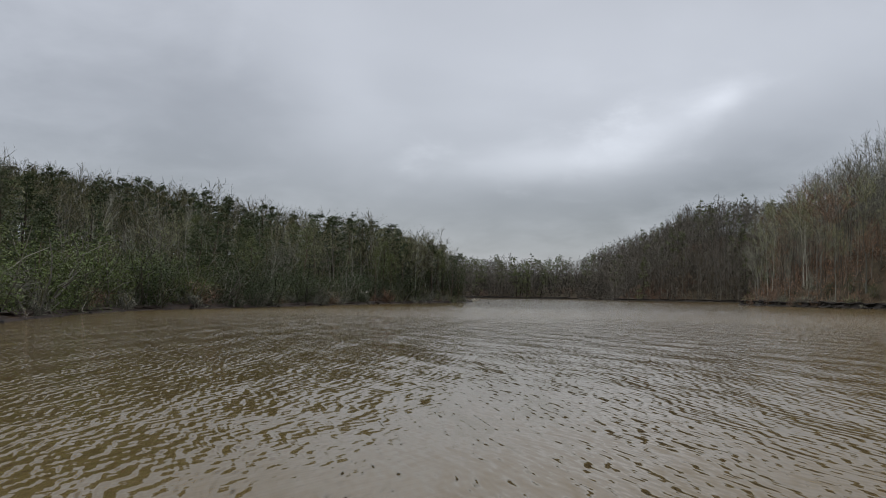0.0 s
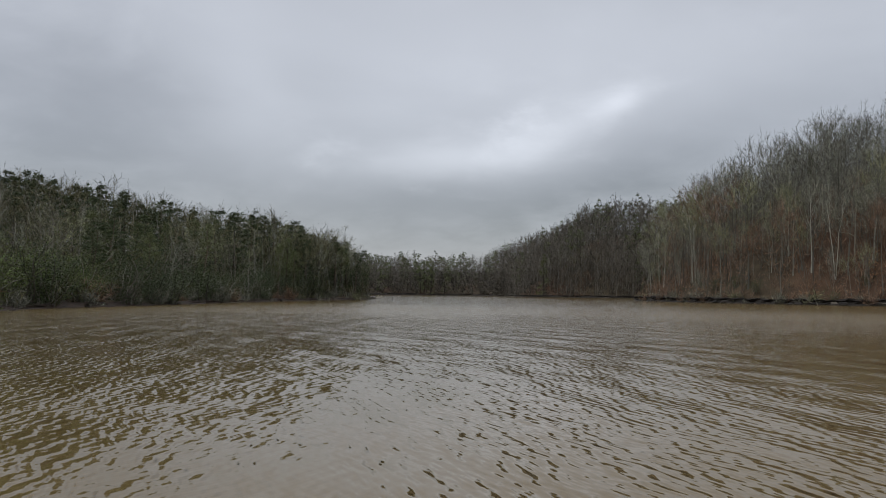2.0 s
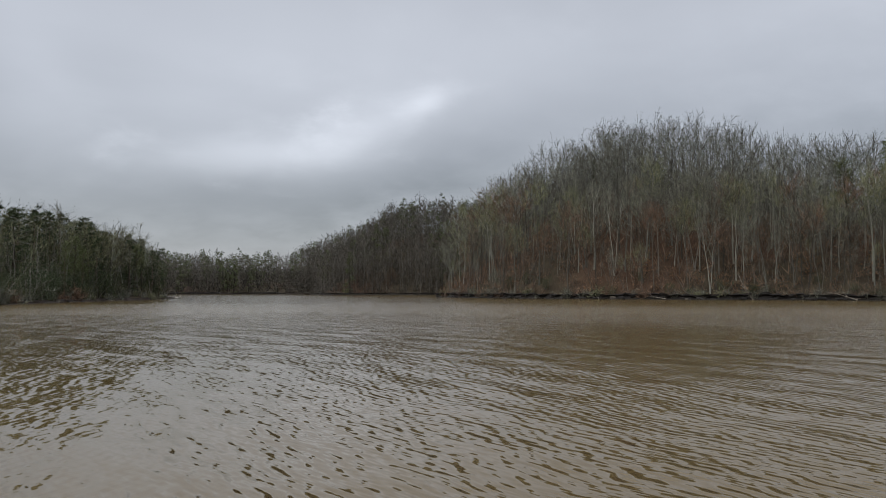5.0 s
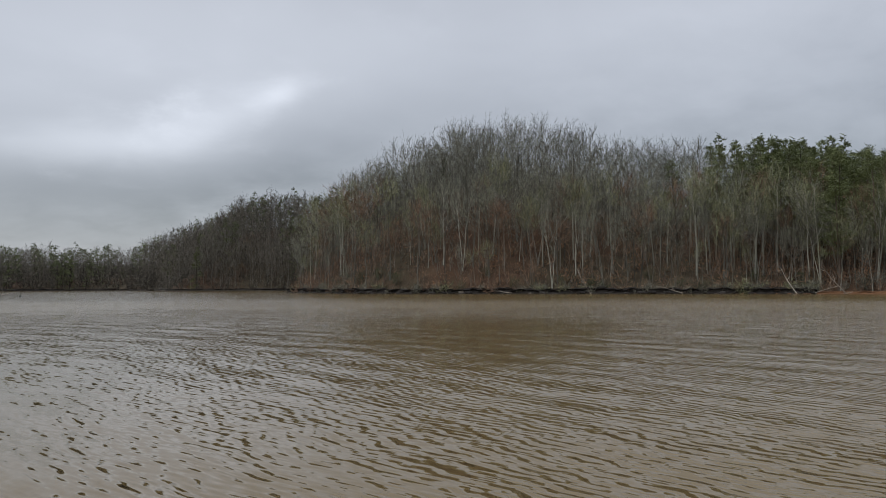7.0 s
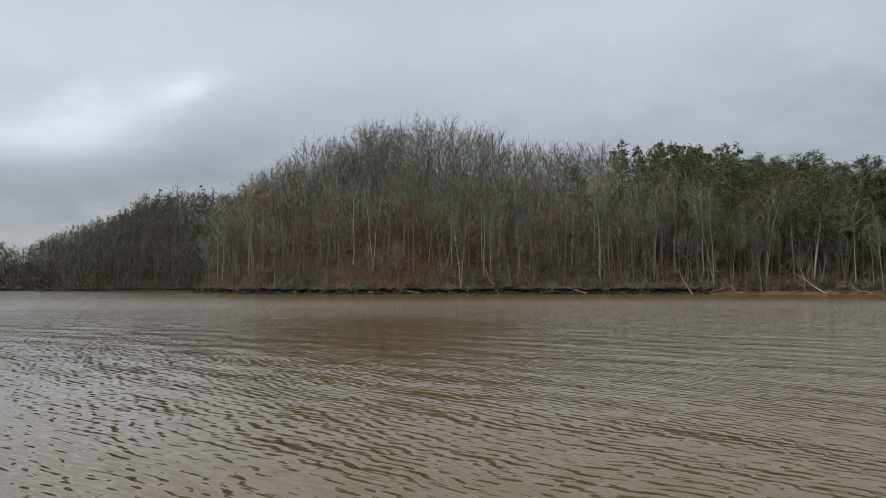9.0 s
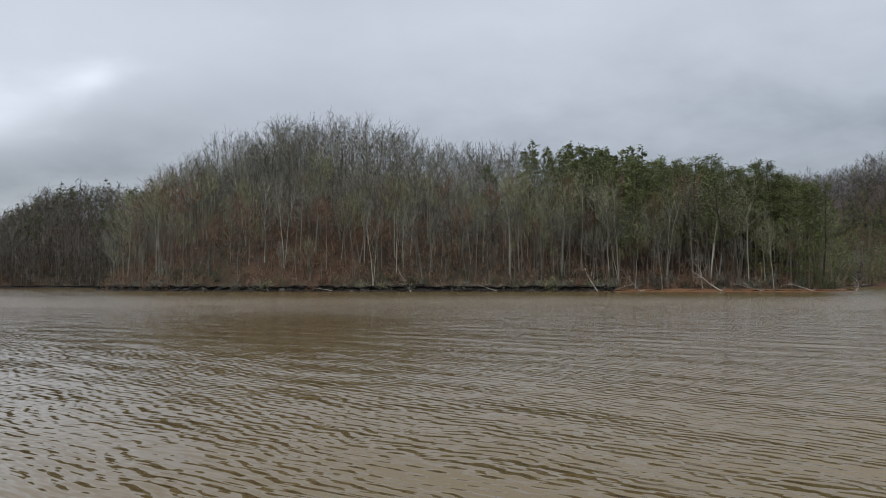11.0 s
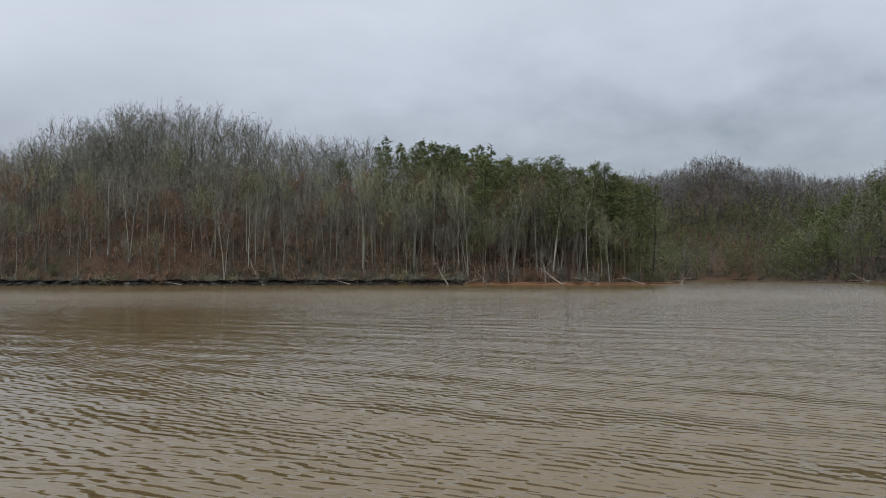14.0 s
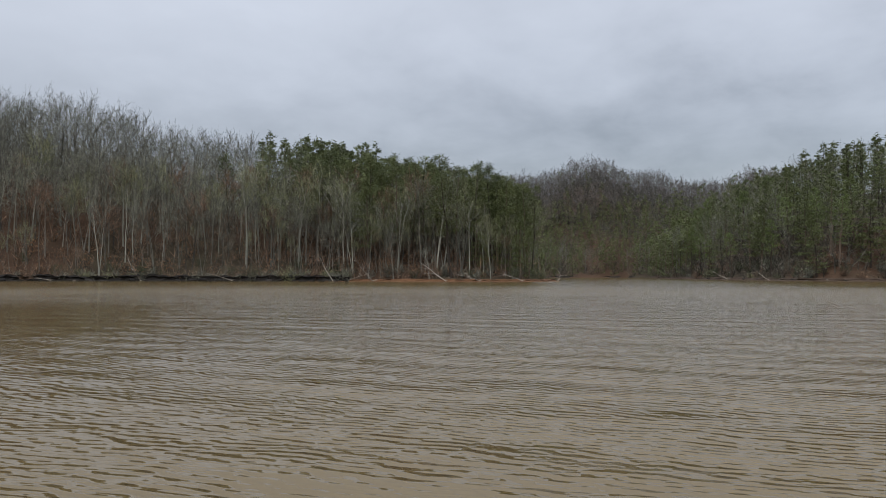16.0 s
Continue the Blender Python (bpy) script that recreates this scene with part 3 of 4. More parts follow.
def pine_tree(seed, crown_low=0.5, boughs=46, leaves=34, spread=0.15, leaf=0.017, droop=0.0, joints=4, slim=1.0):
    """A pine 1 m high: bare lower trunk, uneven tiers of boughs above. Trunk and crown triangles."""
    rng = np.random.RandomState(seed)
    trunk, crown = Geo(), Geo()
    t = np.linspace(0, 1, 9)
    pts = np.column_stack([np.cumsum(rng.normal(0, 0.005, (9, 2)), 0), t * 0.97 - 0.02])
    tube(trunk, pts, 0.0105 * (1 - 0.85 * t) * np.where(t == 0, 1.4, 1), 6)
    for _ in range(6):
        h = rng.uniform(crown_low * 0.55, crown_low)
        a = rng.rand() * 6.28
        tube(trunk, bent((0, 0, h), (np.cos(a), np.sin(a), 0.1), rng.uniform(0.03, 0.09), rng, 0.1, 0, 3), [0.0016, 0.001, 0.0004], 3)
    count = max(7, boughs // 3) if joints > 3 else boughs // 2
    tiers = crown_low + (0.97 - crown_low) * np.linspace(0, 1, count) ** 0.9 + rng.normal(0, 0.006, count)
    side_of = rng.uniform(0.6, 1.2, 7)
    for bough in range(boughs):
        h = min(0.975, tiers[bough % count] + rng.normal(0, 0.012 if joints > 3 else 0.025))
        k = min(1.0, max(0.0, (h - crown_low) / (1 - crown_low)))
        a = rng.rand() * 2 * np.pi
        reach = spread * (0.12 + 1.0 * (1 - k) ** 0.75) * (0.6 + 0.4 * min(1, k * 3)) * rng.uniform(0.5, 1.2) * side_of[int(a)]
        way = np.array([np.cos(a), np.sin(a), 0.0 + 0.30 * k - droop])
        base = np.array([np.interp(h, pts[:, 2], pts[:, 0]), np.interp(h, pts[:, 2], pts[:, 1]), h])
        line = bent(base, way, reach, rng, 0.08, 0.06, joints)
        tube(crown, line, np.linspace(0.0020, 0.0005, joints), 3)
        # a flat plate of needle sprays, widest past the middle, its tips turned up
        u = 0.25 + 0.75 * rng.rand(leaves) ** 0.8
        q = np.minimum((u * (joints - 1)).astype(int), joints - 2)
        at = line[q] + (line[q + 1] - line[q]) * (u * (joints - 1) - q)[:, None]
        across = rng.normal(0, 0.30, leaves) * reach * (1.1 - 0.7 * np.abs(u - 0.6))
        at = at + across[:, None] * (-np.sin(a), np.cos(a), 0) + rng.normal(0, 0.011, (leaves, 3))
        out = np.array([np.cos(a), np.sin(a), 0.45]) * 0.7 + np.sign(across)[:, None] * np.array([-np.sin(a), np.cos(a), 0]) * 0.5 + rng.normal(0, 0.5, (leaves, 3))
        slivers(crown, at, out, rng.uniform(0.6, 1.4, leaves) * leaf, rng.uniform(0.4, 0.9, leaves) * leaf * slim, rng)
    sprays(crown, np.array([pts[-1, 0], pts[-1, 1], 0.97]), np.array([0.012, 0.012, 0.045]), leaves // 2, leaf, rng, slim)
    return trunk.arrays(), crown.arrays()


def bush(seed, stems=9, leaves=420, leaf=0.055, twiggy=False, joints=5):
    """A shrub 1 m high, many-stemmed. Stem and foliage triangles."""
    rng = np.random.RandomState(seed)
    wood, green = Geo(), Geo()
    tips = []
    for _ in range(stems):
        a = rng.rand() * 6.28
        line = bent((rng.normal(0, 0.08), rng.normal(0, 0.08), -0.03), (np.cos(a) * rng.uniform(0.1, 0.75), np.sin(a) * rng.uniform(0.1, 0.75), 1), rng.uniform(0.6, 1.0), rng, 0.16, 0.0, joints)
        tube(wood, line, np.linspace(0.014, 0.004, joints), 3)
        tips.append(line)
    for line in tips:
        m = leaves // stems
        if twiggy:
            u = rng.rand(m) * (joints - 1.02)
            i = u.astype(int)
            s = line[i] + (line[i + 1] - line[i]) * (u - i)[:, None]
            slivers(green, s, rng.normal(0, 0.7, (m, 3)) + (0, 0, 0.5), rng.uniform(0.15, 0.5, m), rng.uniform(0.012, 0.03, m), rng)
        else:
            for q in range(1, joints):
                sprays(green, line[q], np.array([0.22, 0.22, 0.13]) * rng.uniform(0.6, 1.2), m // 4, leaf, rng)
    return wood.arrays(), green.arrays()


def plant(name, made, wood_mat, crown_mat, label, category, group, parts=("trunk", "crown")):
    """One plant as a thing: an Empty at its foot, its woody part and its crown."""
    root = new(name)
    root.empty_display_size = 0.1
    for part_name, (v, f), m in zip(parts, made, (wood_mat, crown_mat)):
        ob = mesh_object(part_name, v, f, m, root)
        if part_name == "branchwork":
            tagged(ob, kind="stuff")
    return tagged(root, label, category, group)


def stand(x, y, size, spin, wide=1.0, tilt=(0, 0), sink=0.05, sd=None):
    z = ground_height([(x, y)], None if sd is None else np.array([sd]))[0] - sink
    return pose(x, y, z, tilt[0], tilt[1], spin) @ Matrix.Diagonal((size * wide, size * wide, size, 1))


def scatter(box, spacing, rng, lo, hi, keep=None):
    """Points on land, lo to hi metres from the shore, roughly spacing apart: rows of x, y, shore distance."""
    x0, y0, x1, y1 = box
    xs, ys = np.meshgrid(np.arange(x0, x1, spacing), np.arange(y0, y1, spacing))
    p = np.stack([xs.ravel(), ys.ravel()], 1) + rng.uniform(-0.48, 0.48, (xs.size, 2)) * spacing
    sd = shore_distance(p)
    ok = (sd > lo) & (sd < hi)
    p, sd = p[ok], sd[ok]
    if keep is not None:
        ok = keep(p[:, 0], p[:, 1], sd, rng)
        p, sd = p[ok], sd[ok]
    return np.column_stack([p, sd])


def woods(name, spots, heights, variants, mats, label, rng, wide=1.0):
    """Many trees as one piece of stuff. variants: (trunk, crown) pairs; mats: trunk and crown."""
    vs, fs, idx, n = [], [], [], 0
    z = ground_height(spots[:, :2], spots[:, 2]) - 0.1
    for (x, y, _), zz, h in zip(spots, z, heights):
        made = variants[rng.randint(len(variants))]
        a = rng.rand() * 6.28
        c, s = np.cos(a) * h * wide, np.sin(a) * h * wide
        for which, (v, f) in enumerate(made):
            vs.append(np.column_stack([v[:, 0] * c - v[:, 1] * s + x, v[:, 0] * s + v[:, 1] * c + y, v[:, 2] * h + zz]))
            fs.append(f + n)
            idx.append(np.full(len(f), which))
            n += len(v)
    ob = mesh_object(name, np.concatenate(vs), np.concatenate(fs), mats, index=np.concatenate(idx))
    return tagged(ob, label, "woods", kind="stuff")


def azimuth(x, y):
    return np.degrees(np.arctan2(x, y))


# ---------------------------------------------------------------- the headland's leafless woods
rng = np.random.RandomState(11)
BARE = [bare_tree(s, crown_low=0.34 + 0.07 * (s % 4), fork=s % 3 == 1, thick=0.0060, spread=0.17 + 0.025 * (s % 3), limbs=12 + s % 3, boughs=7, twigs=6, fine=1.3) for s in range(8)]
MID_BARE = [bare_tree(40 + s, limbs=10, boughs=5, twigs=4, fork=s % 3 == 0, fine=1.6, crown_low=0.22 + 0.06 * (s % 3), spread=0.24, thick=0.0058, sides=3, joints=3) for s in range(7)]
FAR_BARE = [bare_tree(60 + s, limbs=8, boughs=4, twigs=3, fine=2.9, thick=0.0050, crown_low=0.07, spread=0.26, sides=3, joints=2) for s in range(6)]
PINES = [pine_tree(80 + s, crown_low=0.34 + 0.08 * (s % 3), boughs=48, leaves=38, spread=0.17, leaf=0.024, slim=0.30) for s in range(6)]
MID_PINE = [pine_tree(90 + s, boughs=28, leaves=17, leaf=0.034, crown_low=0.16, spread=0.17, joints=3, slim=0.65) for s in range(5)]
FAR_PINE = [pine_tree(100 + s, boughs=22, leaves=12, leaf=0.046, crown_low=0.06, spread=0.19, joints=2, slim=0.6) for s in range(4)]
SPRUCE = [pine_tree(110 + s, crown_low=0.1, boughs=52, leaves=34, spread=0.20, leaf=0.030, droop=0.1, slim=0.40) for s in range(3)]
LOW_BARE = [bare_tree(170 + s, crown_low=0.10, fork=True, spread=0.25, limbs=13, boughs=6, twigs=4, fine=1.4) for s in range(5)]
BRUSH = [bush(130 + s, stems=3, leaves=33, twiggy=True, joints=3) for s in range(6)]
SHRUB = [bush(140 + s, stems=10, leaves=2400, leaf=0.025) for s in range(4)]
TWIGGY = [bush(150 + s, stems=12, leaves=420, twiggy=True) for s in range(4)]

HEAD = (68, 52, 185, 240)


def headland_side(x, y, sd, rng):
    return (x < 200) & (x + y > 190) & (y < 236) & ~((x > 95) & (y > 215))


tall = scatter(HEAD, 3.25, rng, 2.0, 54.0, headland_side)
tall = tall[(tall[:, 2] < 26) | (rng.rand(len(tall)) < 0.85)]
bearing = azimuth(tall[:, 0], tall[:, 1])
piny = rng.rand(len(tall)) < np.where(tall[:, 2] > 12, 0.62 * np.clip((bearing - 45.5) / 9, 0, 1), 0.45 * np.clip((bearing - 55) / 5, 0, 1))
broad, firs = tall[~piny], tall[piny]


def tall_heights(s, rng, base=19.5, less=4.5):
    young = np.where((s[:, 2] < 30) & (rng.rand(len(s)) < 0.5), rng.uniform(0.42, 0.75, len(s)), 1.0)
    return young * (base + rng.normal(0, 1.7, len(s)) - less * np.clip((s[:, 2] - 12) / 30, 0, 1)) * np.clip(0.6 + s[:, 2] / 14, 0.6, 1.0)


TREE_STYLES = [("pale-barked leafless tree on the leaf-strewn slope", BARK_PALE, TWIG_GREY), ("dark-barked leafless tree on the wooded slope", BARK_DARK, TWIG_GREY), ("leafless tree with olive-brown twigs on the slope", BARK_PALE, TWIG_OLIVE), ("leafless tree with reddish-brown twigs on the slope", BARK_DARK, TWIG_RED)]
bare_kinds = []
for n, made in enumerate(BARE):
    label, wood, twig = TREE_STYLES[n % 4]
    bare_kinds.append((made, label, wood, twig))


def plant_all(name, spots, heights, kinds, category, group, rng, parts=("trunk", "crown"), wide=(0.9, 1.2), lean=2.0):
    """Plants one thing at each spot: the first of each kind is built, the rest are its copies."""
    first = {}
    for (x, y, sd), h in zip(spots, heights):
        k = rng.randint(len(kinds))
        m = stand(x, y, h, rng.uniform(0, 360), rng.uniform(*wide), rng.normal(0, lean, 2), 0.1, sd)
        if k not in first:
            made, label, wood, twig = kinds[k]
            first[k] = plant(name, made, wood, twig, label, category, group, parts)
            first[k].matrix_basis = m
        else:
            ob = copy_thing(first[k], Matrix())
            ob.matrix_basis = m


order = np.argsort(broad[:, 2] + rng.uniform(0, 10, len(broad)))
front, back = broad[order[:200]], broad[order[200:]]
plant_all("bare_tree", front, tall_heights(front, rng), bare_kinds, "tree", "leafless trees on the headland", rng)
woods("bare_woods", back, tall_heights(back, rng), MID_BARE, [WOODS_BARK, WOODS_TWIG], "leafless woods on the upper slope of the headland", rng, 1.05)

slender = scatter((120, 50, 185, 130), 4.2, rng, 2.0, 11.0, lambda x, y, sd, r: headland_side(x, y, sd, r) & (azimuth(x, y) > 49))
plant_all("bare_tree", slender, rng.uniform(9, 16, len(slender)), [(BARE[0], "slender pale-barked leafless tree before the pines", BARK_PALE, TWIG_GREY), (BARE[2], "slender pale-barked leafless tree before the pines", BARK_PALE, TWIG_OLIVE), (BARE[5], "slender dark-barked leafless tree before the pines", BARK_DARK, TWIG_OLIVE), (BARE[6], "slender dark-barked leafless tree before the pines", BARK_DARK, TWIG_GREY)], "tree", "leafless trees on the headland", rng)

firs = firs[np.argsort(firs[:, 2])]
pine_kinds = [(p, "tall pine with a bare trunk and a ragged green crown", BARK_PINE, NEEDLE) for p in PINES]
plant_all("pine_tree", firs[:100], 21.0 + rng.normal(0, 1.3, len(firs[:100])) - 1.6 * np.clip((54 - azimuth(firs[:100, 0], firs[:100, 1])) / 6, 0, 1), pine_kinds, "tree", "pines on the headland", rng, wide=(1.0, 1.5))
if len(firs) > 100:
    woods("pine_woods", firs[100:], 20.0 + rng.normal(0, 1.2, len(firs) - 100) - 1.8 * np.clip((54 - azimuth(firs[100:, 0], firs[100:, 1])) / 6, 0, 1), MID_PINE, [BARK_PINE, NEEDLE], "pine woods behind the headland", rng, 1.1)

# ---------------------------------------------------------------- the left bank
rng = np.random.RandomState(12)
left = np.concatenate([scatter((-110, 25, 12, 215), 3.7, rng, 2.0, 80.0, lambda x, y, sd, r: (y > 30) & (y < 210)), scatter((-14, 128, 8, 176), 3.2, rng, 1.6, 14.0)])
end = np.clip((left[:, 1] - 95) / 40, 0, 1)
left_h = (7.6 + 4.2 * end - 1.0 * np.clip((left[:, 1] - 150) / 18, 0, 1) + 0.03 * left[:, 2] + rng.normal(0, 0.7, len(left))) * np.clip(0.55 + left[:, 2] / 12, 0.55, 1.0)
green = rng.rand(len(left)) < 0.40 - 0.14 * np.clip((left[:, 2] - 20) / 20, 0, 1)
lb, lg = left[~green], left[green]
hb, hg = left_h[~green], left_h[green]
o = np.argsort(lb[:, 2] + rng.uniform(0, 14, len(lb)))
plant_all("bare_tree", lb[o[:95]], hb[o[:95]], [(m, "slender leafless tree on the near bank", w, t) for m, w, t in zip(LOW_BARE + BARE[:1], [BARK_DARK] * 5 + [BARK_PALE], [TWIG_OLIVE, TWIG_GREY, TWIG_OLIVE, THICKET, TWIG_OLIVE, TWIG_GREY])], "tree", "leafless trees on the near bank", rng, wide=(1.1, 1.5), lean=4)
woods("bare_woods", lb[o[95:]], hb[o[95:]], MID_BARE, [WOODS_BARK, THICKET], "leafless woods on the rise behind the near bank", rng, 1.3)
o = np.argsort(lg[:, 2])
plant_all("pine_tree", lg[o[:75]], hg[o[:75]] * 0.95, [(p, "dark green pine on the near bank", BARK_PINE, NEEDLE) for p in PINES[:2]] + [(p, "dark green cedar on the near bank", BARK_PINE, LEAF_GREEN) for p in SPRUCE], "tree", "pines on the near bank", rng, wide=(1.2, 1.7))
woods("pine_woods", lg[o[75:]], hg[o[75:]] * 0.98, MID_PINE, [BARK_PINE, LEAF_GREEN], "evergreens among the woods of the near bank", rng, 1.3)

# ---------------------------------------------------------------- the far shore, the cove and the eastern hills
rng = np.random.RandomState(13)
far = np.concatenate([scatter((-40, 312, 240, 560), 4.4, rng, 1.0, 62.0, lambda x, y, sd, r: (azimuth(x, y) > 0) & (azimuth(x, y) < 24) & (np.hypot(x, y) > 315)), scatter((84, 222, 260, 400), 4.6, rng, 1.0, 50.0, lambda x, y, sd, r: (azimuth(x, y) < 30) & (x + 0.5 * y > 195) & (y > 222))])
fp = rng.rand(len(far)) < np.where(azimuth(far[:, 0], far[:, 1]) < 10, 0.30, 0.12)
woods("far_bare_woods", far[~fp], 16.5 - 3.5 * (azimuth(far[~fp, 0], far[~fp, 1]) < 10) + rng.normal(0, 1.6, (~fp).sum()), FAR_BARE, [BARK_DARK, FAR_TWIG_SHADED], "leafless woods on the far shore", rng, 1.25)
woods("far_pine_woods", far[fp], 16.5 - 3.0 * (azimuth(far[fp, 0], far[fp, 1]) < 10) + rng.normal(0, 1.5, fp.sum()), FAR_PINE, [BARK_PINE, NEEDLE], "pines among the far woods", rng, 1.25)

east = scatter((200, -70, 330, 90), 4.6, rng, 2.0, 62.0, lambda x, y, sd, r: (x - y > 120) & (x < 330) & (y > -60))
ep = rng.rand(len(east)) < 0.6
eh = (16.5 + rng.normal(0, 1.5, len(east))) * np.clip(0.6 + east[:, 2] / 14, 0.6, 1)
o = np.argsort(east[ep][:, 2] + rng.uniform(0, 15, ep.sum()))
plant_all("pine_tree", east[ep][o[:80]], eh[ep][o[:80]], pine_kinds[:4] + [(s, "dark green full-skirted conifer beside the cove", BARK_PINE, NEEDLE) for s in SPRUCE[:2]] + [(p, "yellowish-green young pine beside the cove", BARK_PINE, LEAF_FRESH) for p in PINES[3:]], "tree", "pines beside the cove", rng, wide=(1.1, 1.6))
woods("pine_woods", east[ep][o[80:]], eh[ep][o[80:]], MID_PINE, [BARK_PINE, NEEDLE], "pine woods on the hill beside the cove", rng, 1.25)
woods("bare_woods", east[~ep], eh[~ep], MID_BARE, [BARK_PALE, TWIG_GREY], "leafless trees among the pines beside the cove", rng, 1.1)

cove = scatter((165, 60, 440, 190), 4.1, rng, 1.0, 48.0, lambda x, y, sd, r: (azimuth(x, y) > 60) & (azimuth(x, y) < 82) & (x > 200))
low = 0.68 + 0.32 * np.clip((azimuth(cove[:, 0], cove[:, 1]) - 72) / 6, 0, 1)
cp = rng.rand(len(cove)) < 0.68
woods("cove_bare_woods", cove[~cp], low[~cp] * (16 + rng.normal(0, 1.6, (~cp).sum())), MID_BARE, [BARK_DARK, WOODS_TWIG], "leafless woods round the head of the cove", rng, 1.15)
woods("cove_pine_woods", cove[cp], low[cp] * (17 + rng.normal(0, 1.6, cp.sum())), FAR_PINE, [BARK_PINE, NEEDLE], "green pines round the head of the cove", rng, 1.3)
hill = scatter((320, 40, 560, 300), 4.6, rng, 46.0, 135.0, lambda x, y, sd, r: (azimuth(x, y) > 62) & (azimuth(x, y) < 84) & (np.hypot(x, y) < 515))
hp = rng.rand(len(hill)) < 0.06
woods("hill_bare_woods", hill[~hp], 15 + rng.normal(0, 1.5, (~hp).sum()), FAR_BARE, [BARK_DARK, HILL_TWIG_HAZED], "leafless woods on the distant hill", rng, 1.3)
woods("hill_pine_woods", hill[hp], 13 + rng.normal(0, 1.5, hp.sum()), FAR_PINE, [BARK_PINE, NEEDLE], "scattered pines on the distant hill", rng, 1.3)

# ---------------------------------------------------------------- single trees that stand out
rng = np.random.RandomState(15)


def along_bearing(bearing, sd, start=60.0):
    """The first place on a bearing from the boat that lies sd metres up from the shore."""
    r = np.arange(start, 520.0, 0.5)
    p = np.column_stack([r * np.sin(radians(bearing)), r * np.cos(radians(bearing)) - 6.0])
    d = shore_distance(p)
    k = int(np.argmax(d >= sd))
    return p[k, 0], p[k, 1], d[k]


VETERAN = [bare_tree(300 + n, crown_low=0.48 + 0.05 * (n % 2), fork=n % 2 == 0, thick=0.0080, spread=0.15, limbs=13, boughs=6, twigs=5, fine=1.3) for n in range(4)]
spots = np.array([along_bearing(b, sd) for b, sd in ((46.9, 7), (48.6, 6), (49.1, 9), (50.5, 6), (51.0, 7), (53.7, 6), (54.3, 7), (57.5, 6), (36.8, 8), (38.9, 10), (41.5, 7), (44.2, 9), (60.3, 5), (62.1, 5), (33.4, 12), (29.5, 9))])
plant_all("bare_tree", spots, rng.uniform(17.0, 21.0, len(spots)), [(m, "tall pale-barked leafless tree with forking limbs", BARK_PALE, TWIG_OLIVE) for m in VETERAN], "tree", "leafless trees on the headland", rng, wide=(0.95, 1.15))
spots = np.array([along_bearing(b, sd) for b, sd in ((66.2, 2), (65.6, 4), (66.9, 1.5), (64.6, 5), (63.2, 6), (67.2, 5))])
plant_all("pine_tree", spots, rng.uniform(10.0, 15.0, len(spots)), [(m, "dark green full-skirted conifer at the end of the headland", BARK_PINE, NEEDLE) for m in SPRUCE], "tree", "pines on the headland", rng, wide=(0.9, 1.2))
spots = np.array([(3.4, 167.0, 2.0), (0.6, 166.0, 4.0), (2.2, 164.0, 1.6)])
plant_all("pine_tree", spots, np.array([9.6, 8.0, 6.5]), [(m, "dark green conifer at the tip of the near bank", BARK_PINE, LEAF_GREEN) for m in SPRUCE[:2]], "tree", "pines on the near bank", rng, wide=(0.9, 1.1))
spots = np.array([along_bearing(30.4, 26), along_bearing(31.6, 28)])
plant_all("pine_tree", spots, 33.0 - ground_height(spots[:, :2]), [(PINES[1], "lone dark pine among the leafless trees of the crest", BARK_PINE, LEAF_GREEN)], "tree", "pines on the headland", rng, wide=(0.8, 0.9))

# ---------------------------------------------------------------- undergrowth
rng = np.random.RandomState(14)
under = scatter(HEAD, 2.6, rng, 1.0, 55.0, headland_side)
young = scatter(HEAD, 5.4, rng, 5.0, 52.0, headland_side)
woods("young_woods", young, rng.uniform(5.0, 8.0, len(young)) + np.clip((young[:, 2] - 18) / 5, 0, 4.5), MID_BARE, [WOODS_BARK, WOODS_TWIG], "young leafless trees filling the headland's woods", rng, 1.3)
low = under[:, 2] < 22
for which, twig, told in ((low, TWIG_RED, "reddish-brown saplings and brush on the leaf-strewn lower slope"), (~low, WOODS_TWIG, "leafless saplings and brush under the headland's trees")):
    woods("undergrowth", under[which], (rng.uniform(1.5, 8.0, which.sum()) + np.clip((under[which, 2] - 20) / 3, 0, 3.5)) * np.clip(0.6 + under[which, 2] / 16, 0.6, 1), BRUSH, [BARK_DARK, twig], told, rng, 0.7)
foot = scatter(HEAD, 1.9, rng, 1.2, 9.0, headland_side)
woods("undergrowth", foot, rng.uniform(1.0, 3.2, len(foot)), BRUSH, [BARK_DARK, TWIG_RED], "tangled reddish-brown brush along the foot of the headland", rng, 0.9)
tan = scatter(HEAD, 3.3, rng, 2.5, 24.0, lambda x, y, sd, r: headland_side(x, y, sd, r) & (r.rand(len(x)) < np.where(azimuth(x, y) > 33, 0.75, 0.4)))
woods("dry_leaf_brush", tan, rng.uniform(1.5, 4.5, len(tan)), [bush(160 + s, stems=6, leaves=110, leaf=0.09) for s in range(4)], [BARK_DARK, LEAF_TAN], "young beeches keeping their dry tan leaves", rng, 0.9)
under = scatter((-60, 30, 12, 180), 2.3, rng, 0.6, 32.0)
woods("undergrowth", under, rng.uniform(1.2, 4.5, len(under)), BRUSH, [BARK_DARK, THICKET], "olive-brown brush on the near bank", rng, 0.8)
